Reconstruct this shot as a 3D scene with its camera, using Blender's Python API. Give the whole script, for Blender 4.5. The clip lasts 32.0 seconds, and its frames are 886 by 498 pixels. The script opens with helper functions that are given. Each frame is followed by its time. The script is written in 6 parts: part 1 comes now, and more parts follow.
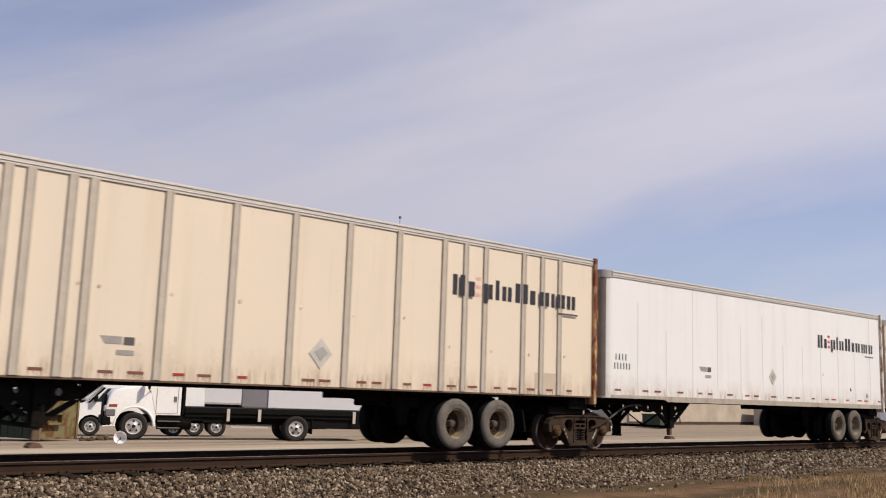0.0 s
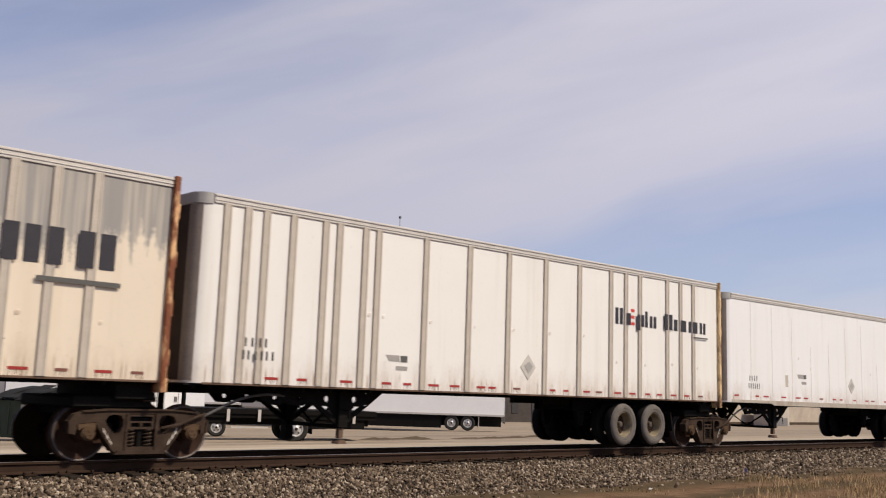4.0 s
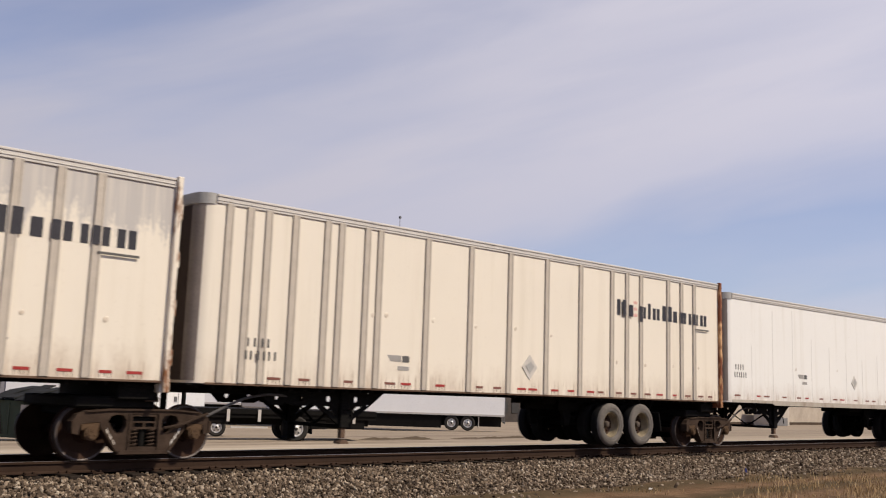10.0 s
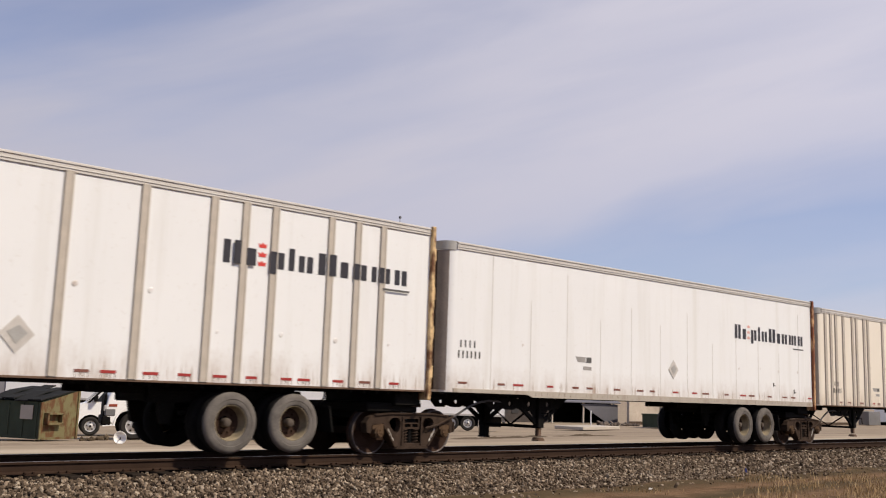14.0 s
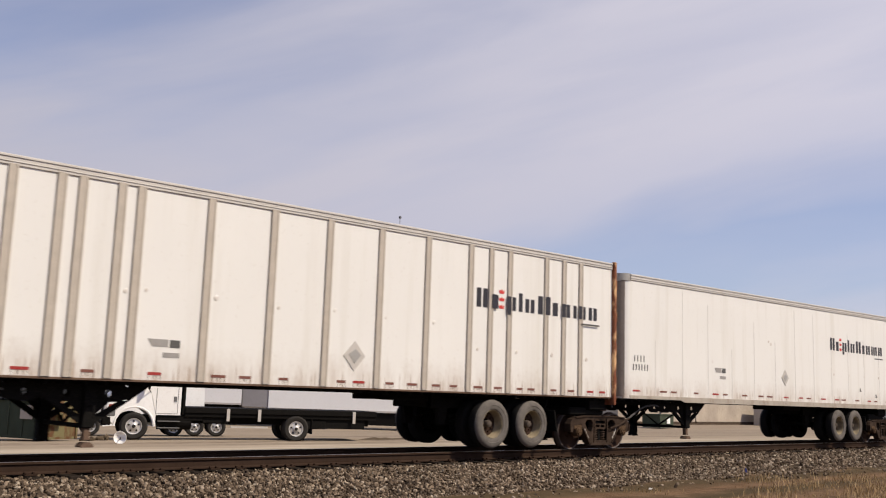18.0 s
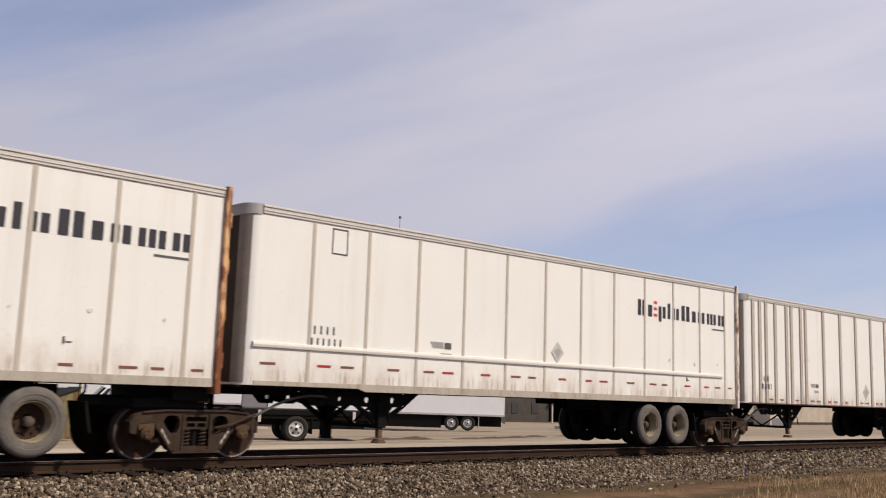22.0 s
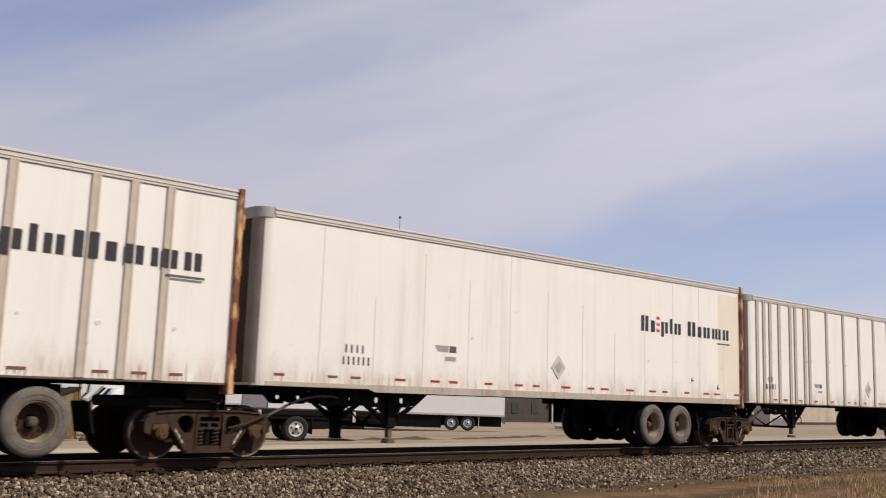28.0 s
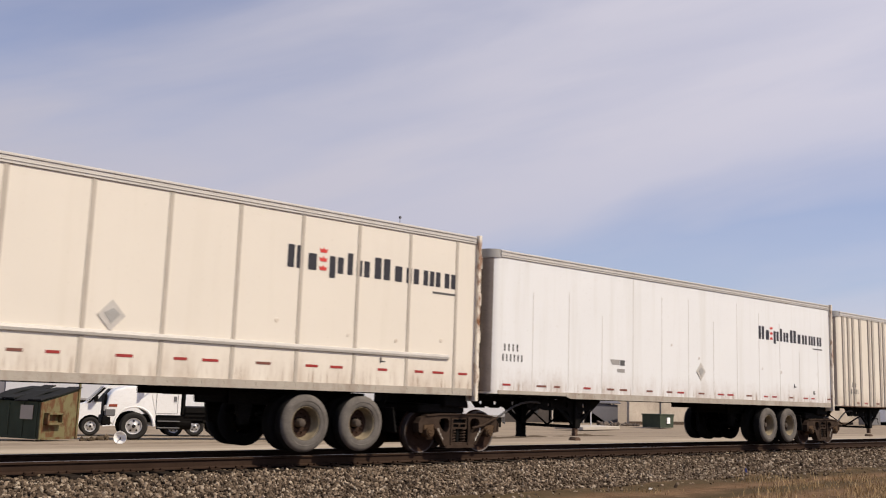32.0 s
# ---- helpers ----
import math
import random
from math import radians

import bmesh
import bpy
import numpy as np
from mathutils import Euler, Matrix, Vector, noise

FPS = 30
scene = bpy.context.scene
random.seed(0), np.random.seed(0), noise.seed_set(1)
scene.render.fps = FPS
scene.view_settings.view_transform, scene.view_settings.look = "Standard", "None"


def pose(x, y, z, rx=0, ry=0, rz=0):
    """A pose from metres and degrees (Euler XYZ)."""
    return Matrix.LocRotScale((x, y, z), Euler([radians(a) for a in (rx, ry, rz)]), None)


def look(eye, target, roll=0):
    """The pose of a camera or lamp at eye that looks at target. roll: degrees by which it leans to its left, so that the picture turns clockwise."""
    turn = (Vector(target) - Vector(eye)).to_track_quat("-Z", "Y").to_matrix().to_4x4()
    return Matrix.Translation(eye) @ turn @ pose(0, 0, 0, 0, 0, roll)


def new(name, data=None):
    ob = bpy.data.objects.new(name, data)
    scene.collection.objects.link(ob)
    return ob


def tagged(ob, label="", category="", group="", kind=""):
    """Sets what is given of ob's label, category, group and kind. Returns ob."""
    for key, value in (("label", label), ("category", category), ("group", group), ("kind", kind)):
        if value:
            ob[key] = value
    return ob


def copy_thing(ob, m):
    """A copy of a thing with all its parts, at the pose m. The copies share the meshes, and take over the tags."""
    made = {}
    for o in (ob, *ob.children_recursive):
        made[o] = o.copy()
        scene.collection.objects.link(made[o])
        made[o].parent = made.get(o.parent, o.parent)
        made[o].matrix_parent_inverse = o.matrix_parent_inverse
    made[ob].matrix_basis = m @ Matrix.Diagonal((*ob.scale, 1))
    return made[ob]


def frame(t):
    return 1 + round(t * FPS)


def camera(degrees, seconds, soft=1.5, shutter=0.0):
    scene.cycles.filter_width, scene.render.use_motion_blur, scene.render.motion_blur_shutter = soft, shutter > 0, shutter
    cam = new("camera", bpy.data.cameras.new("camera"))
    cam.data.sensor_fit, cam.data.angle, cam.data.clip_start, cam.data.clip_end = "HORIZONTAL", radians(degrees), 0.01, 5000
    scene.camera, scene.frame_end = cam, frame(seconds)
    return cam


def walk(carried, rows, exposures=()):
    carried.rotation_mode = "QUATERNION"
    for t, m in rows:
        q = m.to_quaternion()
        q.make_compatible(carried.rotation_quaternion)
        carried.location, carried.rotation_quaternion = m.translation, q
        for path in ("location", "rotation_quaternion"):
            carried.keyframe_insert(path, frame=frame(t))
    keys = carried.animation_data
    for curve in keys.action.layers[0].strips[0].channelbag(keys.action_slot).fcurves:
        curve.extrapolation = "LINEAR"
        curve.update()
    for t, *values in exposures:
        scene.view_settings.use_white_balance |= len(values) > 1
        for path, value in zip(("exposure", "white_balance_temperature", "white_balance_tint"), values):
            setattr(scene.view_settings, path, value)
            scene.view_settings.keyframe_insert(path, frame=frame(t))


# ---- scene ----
import itertools

from mathutils import geometry

# ---- camera: stands still beside the track ----
EYE = Vector((0.0, 0.0, 1.75))
YAW, PITCH, ROLL = radians(43.544), radians(8.619), 1.919
AIM = Vector((math.sin(YAW) * math.cos(PITCH), math.cos(YAW) * math.cos(PITCH), math.sin(PITCH)))
cam = camera(49.68, 32.0, soft=1.1, shutter=0.12)
walk(cam, [(0.0, look(EYE, EYE + AIM, ROLL)), (32.0, look(EYE, EYE + AIM, ROLL))])

# ---- world, sun, exposure ----
SUN_EL, SUN_AZ = radians(48), radians(26)      # azimuth from -y towards +x
to_sun = Vector((math.sin(SUN_AZ) * math.cos(SUN_EL), -math.cos(SUN_AZ) * math.cos(SUN_EL), math.sin(SUN_EL)))
sun = new("sun", bpy.data.lights.new("sun", "SUN"))
sun.data.energy, sun.data.angle, sun.data.color = 4.4, radians(0.6), (1.0, 0.885, 0.715)
sun.matrix_world = look(to_sun * 60, (0, 0, 0))
scene.view_settings.exposure = 0.0

world = bpy.data.worlds.new("world")
scene.world = world
world.use_nodes = True
wn, wl = world.node_tree.nodes, world.node_tree.links
wn.clear()


def wnode(kind, **kw):
    n = wn.new(kind)
    for k, v in kw.items():
        if k == "op":
            n.operation = v
        elif k == "blend":
            n.blend_type = v
    return n


def wmath(op, a, b=None):
    n = wnode("ShaderNodeMath", op=op)
    for i, v in enumerate((a, b)):
        if v is None:
            continue
        if isinstance(v, (int, float)):
            n.inputs[i].default_value = v
        else:
            wl.new(v, n.inputs[i])
    return n.outputs[0]


sky = wnode("ShaderNodeTexSky")
sky.sky_type = "NISHITA"
sky.sun_disc = False
sky.sun_elevation, sky.sun_rotation = SUN_EL, math.atan2(to_sun.x, to_sun.y)
sky.air_density, sky.dust_density, sky.ozone_density = 1.0, 0.6, 4.0
tc = wnode("ShaderNodeTexCoord")
sep = wnode("ShaderNodeSeparateXYZ")
wl.new(tc.outputs["Generated"], sep.inputs[0])
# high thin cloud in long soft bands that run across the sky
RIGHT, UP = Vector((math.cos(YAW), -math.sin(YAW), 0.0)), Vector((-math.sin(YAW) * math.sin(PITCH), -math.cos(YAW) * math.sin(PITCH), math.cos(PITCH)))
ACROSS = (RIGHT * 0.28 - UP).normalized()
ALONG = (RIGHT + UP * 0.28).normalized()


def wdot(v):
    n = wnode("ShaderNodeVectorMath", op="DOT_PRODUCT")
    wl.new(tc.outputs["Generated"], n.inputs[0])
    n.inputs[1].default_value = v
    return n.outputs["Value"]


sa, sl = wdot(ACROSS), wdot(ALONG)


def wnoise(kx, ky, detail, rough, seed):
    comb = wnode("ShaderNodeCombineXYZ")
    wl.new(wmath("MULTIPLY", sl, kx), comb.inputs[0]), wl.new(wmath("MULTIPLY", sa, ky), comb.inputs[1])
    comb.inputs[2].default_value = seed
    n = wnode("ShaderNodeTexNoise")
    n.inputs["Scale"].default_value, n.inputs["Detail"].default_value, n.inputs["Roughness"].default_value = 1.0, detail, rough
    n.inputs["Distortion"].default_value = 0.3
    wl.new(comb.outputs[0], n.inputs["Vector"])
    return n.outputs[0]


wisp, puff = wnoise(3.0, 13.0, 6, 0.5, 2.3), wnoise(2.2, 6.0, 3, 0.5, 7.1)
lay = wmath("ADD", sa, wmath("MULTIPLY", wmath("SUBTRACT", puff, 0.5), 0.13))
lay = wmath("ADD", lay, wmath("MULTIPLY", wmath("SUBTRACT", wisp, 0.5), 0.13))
ramp = wnode("ShaderNodeValToRGB")
stops = [(0.0, 0.28), (0.12, 0.36), (0.19, 0.52), (0.25, 0.74), (0.315, 0.92), (0.44, 0.96), (0.490, 0.84), (0.535, 0.40), (0.585, 0.36), (0.65, 0.62), (1.0, 0.75)]
while len(ramp.color_ramp.elements) < len(stops):
    ramp.color_ramp.elements.new(0.5)
for el, (p, c) in zip(ramp.color_ramp.elements, stops):
    el.position, el.color = p, (c, c, c, 1)
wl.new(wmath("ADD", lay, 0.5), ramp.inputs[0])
skyc = wnode("ShaderNodeMix")
skyc.data_type = "RGBA"
skyc.blend_type = "MULTIPLY"
skyc.inputs["Factor"].default_value = 1.0
skyc.inputs["B"].default_value = (0.121, 0.1095, 0.1205, 1)
wl.new(sky.outputs[0], skyc.inputs["A"])
cmix = wnode("ShaderNodeMix")
cmix.data_type = "RGBA"
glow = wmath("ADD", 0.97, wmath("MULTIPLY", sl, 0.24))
cloud = wnode("ShaderNodeMix")
cloud.data_type, cloud.blend_type = "RGBA", "MULTIPLY"
cloud.inputs["Factor"].default_value = 1.0
cloud.inputs["A"].default_value = (0.595, 0.578, 0.672, 1)
wl.new(glow, cloud.inputs["B"])
wl.new(cloud.outputs["Result"], cmix.inputs["B"])
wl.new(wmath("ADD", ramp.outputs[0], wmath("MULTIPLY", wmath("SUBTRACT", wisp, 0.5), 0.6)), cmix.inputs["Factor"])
wl.new(skyc.outputs["Result"], cmix.inputs["A"])
bg = wnode("ShaderNodeBackground")
bg.inputs["Strength"].default_value = 1.0
wl.new(cmix.outputs["Result"], bg.inputs["Color"])
wout = wnode("ShaderNodeOutputWorld")
wl.new(bg.outputs[0], wout.inputs["Surface"])

# ---- plan, metres ----
TRACK_Y = 15.12          # centre line of the track, which runs along x
RAIL_Z = 0.580            # top of the rails
PITCH_LEN = 16.45         # one trailer and its coupling gap
TRAIL_LEN = 16.15
HALF_W = 1.295
BODY_Z0, BODY_Z1 = 1.185, 4.318   # above the rail, at the rear
START_X = 18.07           # rear end of the first trailer at 0 s
SPEED = 10.93
DRIFT = [(0, -.0), (3.5, .04), (6, .15), (8.5, .17), (11, .28), (13, .30), (15.5, .21), (17.5, -.06), (20, -.16),
         (23, -.22), (25, -.14), (26.5, -.22), (28.5, -.25), (30, -.29), (32, -.36)]


def lot_z(y):
    """Height of the far yard, which falls gently away."""
    return -0.22 - 0.033 * max(0.0, min(y - 32.0, 18.0))


YARD_TURN = Matrix.Rotation(radians(1.06), 4, "Z")


def yard(x, y, z, turn=0.0):
    """A pose in the yard, whose plan is laid out a degree askew of the track."""
    return YARD_TURN @ pose(x, y, z, 0, 0, turn)


# ---- materials ----
class Mat:
    def __init__(self, name, rough=0.6, metal=0.0, spec=0.4):
        self.m = bpy.data.materials.new(name)
        self.m.use_nodes = True
        self.n, self.l = self.m.node_tree.nodes, self.m.node_tree.links
        self.b = self.n["Principled BSDF"]
        self.b.inputs["Roughness"].default_value = rough
        self.b.inputs["Metallic"].default_value = metal
        self.b.inputs["Specular IOR Level"].default_value = spec
        self.obj = None

    def node(self, kind):
        return self.n.new(kind)

    def coords(self, scale=(1, 1, 1), kind="Object"):
        t = self.node("ShaderNodeTexCoord")
        m = self.node("ShaderNodeMapping")
        m.inputs["Scale"].default_value = scale
        self.l.new(t.outputs[kind], m.inputs[0])
        # every object gets its own stretch of the pattern
        o = self.node("ShaderNodeObjectInfo")
        k = self.node("ShaderNodeMath")
        k.operation = "MULTIPLY"
        k.inputs[1].default_value = 37.0
        self.l.new(o.outputs["Random"], k.inputs[0])
        self.l.new(k.outputs[0], m.inputs["Location"])
        return m.outputs[0]

    def noise(self, scale, detail=4, rough=0.55, stretch=(1, 1, 1), kind="Object"):
        n = self.node("ShaderNodeTexNoise")
        n.inputs["Scale"].default_value, n.inputs["Detail"].default_value, n.inputs["Roughness"].default_value = scale, detail, rough
        self.l.new(self.coords(stretch, kind), n.inputs["Vector"])
        return n.outputs[0]

    def ramp(self, fac, stops):
        r = self.node("ShaderNodeValToRGB")
        els = r.color_ramp.elements
        while len(els) < len(stops):
            els.new(0.5)
        for e, (p, c) in zip(els, stops):
            e.position = p
            e.color = (*c, 1) if len(c) == 3 else c
        self.l.new(fac, r.inputs[0])
        return r.outputs[0]

    def grey(self, fac, lo, hi):
        return self.ramp(fac, [(lo, (0, 0, 0)), (hi, (1, 1, 1))])

    def mix(self, fac, a, b, blend="MIX"):
        m = self.node("ShaderNodeMix")
        m.data_type, m.blend_type = "RGBA", blend
        for key, val in (("Factor", fac), ("A", a), ("B", b)):
            if isinstance(val, (int, float)):
                m.inputs[key].default_value = val
            elif isinstance(val, tuple):
                m.inputs[key].default_value = (*val, 1)
            else:
                self.l.new(val, m.inputs[key])
        return m.outputs["Result"]

    def math(self, op, a, b=0.0):
        n = self.node("ShaderNodeMath")
        n.operation = op
        for i, val in enumerate((a, b)):
            if isinstance(val, (int, float)):
                n.inputs[i].default_value = val
            else:
                self.l.new(val, n.inputs[i])
        return n.outputs[0]

    def color(self, c):
        if isinstance(c, tuple):
            self.b.inputs["Base Color"].default_value = (*c, 1)
        else:
            self.l.new(c, self.b.inputs["Base Color"])
        return self

    def rough(self, fac, lo, hi):
        r = self.node("ShaderNodeMapRange")
        r.inputs["To Min"].default_value, r.inputs["To Max"].default_value = lo, hi
        self.l.new(fac, r.inputs[0])
        self.l.new(r.outputs[0], self.b.inputs["Roughness"])
        return self

    def bump(self, h, strength=0.3, dist=0.02):
        b = self.node("ShaderNodeBump")
        b.inputs["Strength"].default_value, b.inputs["Distance"].default_value = strength, dist
        self.l.new(h, b.inputs["Height"])
        self.l.new(b.outputs[0], self.b.inputs["Normal"])
        return self


def plain(name, c, rough=0.6, metal=0.0, var=0.25, scale=3.0, dirt=None, spec=None):
    """A painted or worn surface: two scales of variation round one colour."""
    # dull, dusty surfaces hardly shine
    m = Mat(name, rough, metal, spec if spec is not None else 0.05 if rough >= 0.7 else 0.35)
    n1, n2 = m.noise(scale, 5), m.noise(scale * 9, 3)
    dark = tuple(x * (1 - var) for x in c)
    lite = tuple(min(1, x * (1 + var * 0.5)) for x in c)
    col = m.mix(n1, dark, lite)
    col = m.mix(m.math("MULTIPLY", m.grey(n2, 0.5, 0.8), 0.35), col, dirt or dark)
    m.color(col).rough(n2, max(0.05, rough - 0.12), min(1, rough + 0.12))
    m.bump(n2, 0.15, 0.004)
    return m.m


def side_paint(name, c, grime=0.35, stain=None, amount=0.0):
    """Trailer side: sun-bleached paint, streaks running down, dirt along the foot, peeled film where stain is given."""
    m = Mat(name, 0.42, 0.0, 0.35)
    big, fine = m.noise(0.8, 4), m.noise(14, 3)
    streak = m.noise(2.6, 5, 0.6, (1.0, 1.0, 0.06))
    col = m.mix(big, tuple(x * 0.93 for x in c), c)
    col = m.mix(m.math("MULTIPLY", m.grey(streak, 0.52, 0.75), grime), col, (c[0] * 0.70, c[1] * 0.66, c[2] * 0.58))
    geo = m.node("ShaderNodeTexCoord")
    sp = m.node("ShaderNodeSeparateXYZ")
    m.l.new(geo.outputs["Object"], sp.inputs[0])
    if stain:
        # the film has come away in ragged strokes from the top, behind the front panels
        edge = m.noise(7.0, 5, 0.7, (1.0, 1.0, 0.05))
        patch = m.noise(0.55, 2, 0.5, (1, 1, 0.12))
        depth = m.math("ADD", amount, m.math("ADD", m.math("MULTIPLY", m.math("SUBTRACT", edge, 0.5), 1.7), m.math("MULTIPLY", m.math("SUBTRACT", patch, 0.5), 1.1)))
        lim = m.math("ADD", m.math("SUBTRACT", sp.outputs[2], 4.25), depth)
        back = m.grey(m.math("MULTIPLY", m.math("ADD", sp.outputs[0], 13.2), 0.5), 0.0, 0.9)
        f = m.math("MULTIPLY", m.grey(m.math("ADD", lim, m.math("MULTIPLY", m.math("SUBTRACT", fine, 0.5), 0.5)), 0.0, 0.25), back)
        thin = m.math("SUBTRACT", 0.95, m.math("MULTIPLY", m.grey(m.noise(9.0, 4, 0.6, (1.0, 1.0, 0.03)), 0.45, 0.75), 0.55))
        col = m.mix(m.math("MULTIPLY", f, thin), col, m.mix(streak, stain, tuple(x * 1.25 for x in stain)))
    drip = m.noise(7.0, 4, 0.6, (1.0, 1.0, 0.05))
    foot = m.math("MULTIPLY", m.grey(m.math("SUBTRACT", m.math("ADD", 1.48, m.math("MULTIPLY", m.math("ADD", fine, drip), 0.35)), sp.outputs[2]), 0.0, 0.55), 0.62)
    col = m.mix(m.math("MULTIPLY", foot, m.grey(m.noise(3.0, 5, 0.65, (1, 1, 0.25)), 0.35, 0.7)), col, (0.36, 0.25, 0.17))
    runs = m.grey(m.noise(16.0, 4, 0.65, (1.0, 1.0, 0.05)), 0.54, 0.66)
    low = m.grey(m.math("SUBTRACT", m.math("ADD", 1.42, m.math("MULTIPLY", big, 0.25)), sp.outputs[2]), 0.0, 0.14)
    col = m.mix(m.math("MULTIPLY", m.math("MULTIPLY", runs, low), 0.7), col, (0.30, 0.20, 0.13))
    col = m.mix(m.math("MULTIPLY", m.grey(fine, 0.62, 0.8), 0.22), col, (0.45, 0.38, 0.30))
    m.color(col).rough(big, 0.34, 0.55)
    m.bump(m.math("ADD", m.math("MULTIPLY", big, 1.0), m.math("MULTIPLY", fine, 0.06)), 0.10, 0.03)
    return m.m


MAT = {}
MAT["aluminium"] = plain("weathered_aluminium", (0.40, 0.385, 0.36), 0.5, 0.25, 0.22, 4, (0.24, 0.20, 0.16))
MAT["rail_trim"] = plain("trim_aluminium", (0.58, 0.545, 0.50), 0.5, 0.15, 0.25, 3, (0.30, 0.22, 0.16))
MAT["lip"] = plain("rusty_lip", (0.16, 0.105, 0.075), 0.7, 0.0, 0.5, 4, (0.07, 0.04, 0.03))
MAT["post"] = plain("post_paint", (0.50, 0.440, 0.370), 0.55, 0.05, 0.22, 5, (0.28, 0.23, 0.18))
MAT["black"] = plain("black_steel", (0.009, 0.0085, 0.008), 0.75, 0.0, 0.4, 5, (0.05, 0.04, 0.032))
MAT["rubber"] = plain("tyre_rubber", (0.016, 0.015, 0.0145), 0.9, 0.0, 0.3, 6, (0.03, 0.027, 0.024))
MAT["sidewall"] = plain("dusty_sidewall", (0.150, 0.134, 0.120), 0.92, 0.0, 0.65, 5, (0.27, 0.235, 0.20))
# dusty pale wheel; its dark blotches stand in for shade in the dish
MAT["rim"] = plain("dusty_wheel", (0.33, 0.27, 0.18), 0.85, 0.0, 0.85, 4.5, (0.035, 0.022, 0.016))
MAT["bogie"] = plain("rusty_casting", (0.062, 0.042, 0.031), 0.88, 0.0, 0.8, 5.5, (0.012, 0.009, 0.007))
MAT["wheel_steel"] = plain("wheel_steel", (0.050, 0.029, 0.021), 0.85, 0.0, 0.6, 5, (0.014, 0.009, 0.007))
MAT["worn_tread"] = plain("worn_wheel_tread", (0.12, 0.098, 0.09), 0.6, 0.2, 0.6, 3)
MAT["adapter"] = plain("tan_casting", (0.105, 0.066, 0.040), 0.88, 0.0, 0.5, 6, (0.04, 0.02, 0.015))
MAT["hose"] = plain("rubber_hose", (0.10, 0.095, 0.095), 0.7, 0.0, 0.2, 6)
MAT["truck_tyre"] = plain("black_tyre", (0.038, 0.035, 0.032), 0.9, 0.0, 0.3, 5)
MAT["tread_steel"] = plain("bright_tread", (0.36, 0.32, 0.29), 0.35, 0.8, 0.2, 6)
MAT["logo"] = plain("mark_dark", (0.028, 0.026, 0.034), 0.55, 0.0, 0.3, 6, (0.09, 0.085, 0.085))
MAT["logo_red"] = plain("mark_red", (0.62, 0.045, 0.035), 0.5, 0.0, 0.25, 6, (0.60, 0.30, 0.25))
MAT["small_mark"] = plain("mark_grey", (0.10, 0.095, 0.09), 0.6, 0.0, 0.3, 6)
MAT["reflector"] = plain("red_reflector", (0.34, 0.030, 0.026), 0.4, 0.0, 0.3, 9, (0.35, 0.18, 0.14))
MAT["reflector_old"] = plain("faded_reflector", (0.19, 0.070, 0.050), 0.55, 0.0, 0.35, 9, (0.20, 0.13, 0.10))
MAT["placard"] = plain("placard_grey", (0.56, 0.52, 0.475), 0.6, 0.05, 0.3, 7)
MAT["yellow"] = plain("yellow_sticker", (0.75, 0.42, 0.04), 0.5, 0.0, 0.15, 6)


def framed(name, paint, rust, share):
    m = Mat(name, 0.7, 0.1)
    n = m.noise(4.5, 6, 0.62, (1, 1, 0.45))
    n2 = m.noise(22, 3)
    r = m.mix(n2, rust, tuple(x * 0.45 for x in rust))
    m.color(m.mix(m.grey(n, share - 0.08, share + 0.06), r, paint))
    m.bump(n, 0.25, 0.006)
    return m.m


MAT["rear_yellow"] = framed("rear_frame_yellow", (0.70, 0.50, 0.26), (0.20, 0.085, 0.035), 0.47)
MAT["rear_rust"] = framed("rear_frame_rust", (0.66, 0.40, 0.20), (0.26, 0.080, 0.032), 0.56)
MAT["rear_white"] = framed("rear_frame_white", (0.74, 0.67, 0.56), (0.30, 0.12, 0.045), 0.45)
MAT["rail"] = plain("rail_rust", (0.044, 0.027, 0.019), 0.85, 0.0, 0.45, 2.5, (0.022, 0.014, 0.010))
MAT["tie"] = plain("creosoted_timber", (0.024, 0.018, 0.014), 0.9, 0.0, 0.4, 4, (0.055, 0.042, 0.032))
MAT["white_paint"] = plain("white_vehicle_paint", (0.90, 0.89, 0.87), 0.3, 0.0, 0.05, 1.5, (0.62, 0.58, 0.52))
MAT["grey_paint"] = plain("grey_panel", (0.17, 0.165, 0.165), 0.6, 0.0, 0.2, 1.5)
MAT["glass"] = plain("dark_glass", (0.03, 0.034, 0.04), 0.08, 0.0, 0.1, 1)
MAT["chrome"] = plain("bright_wheel", (0.68, 0.66, 0.64), 0.35, 0.35, 0.2, 8, (0.25, 0.2, 0.16))
MAT["green"] = plain("green_bin_paint", (0.058, 0.072, 0.052), 0.75, 0.0, 0.35, 2, (0.10, 0.075, 0.05))
MAT["bin_rust"] = framed("bin_rust", (0.165, 0.145, 0.068), (0.165, 0.075, 0.030), 0.50)
MAT["dark_lid"] = plain("bin_lid", (0.028, 0.028, 0.028), 0.85, 0.0, 0.3, 2)
MAT["stucco"] = plain("beige_stucco", (0.46, 0.395, 0.325), 0.9, 0.0, 0.5, 0.45, (0.20, 0.15, 0.115))
MAT["canopy"] = plain("grey_sheet_metal", (0.15, 0.145, 0.16), 0.5, 0.2, 0.2, 0.5)
MAT["concrete"] = plain("pale_concrete", (0.46, 0.41, 0.35), 0.9, 0.0, 0.2, 1.5)
MAT["shed_wall"] = plain("dark_shed_wall", (0.075, 0.064, 0.058), 0.8, 0.0, 0.4, 0.8, (0.16, 0.13, 0.11))
MAT["amber"] = plain("amber_lens", (0.30, 0.065, 0.035), 0.3, 0.0, 0.1, 5)


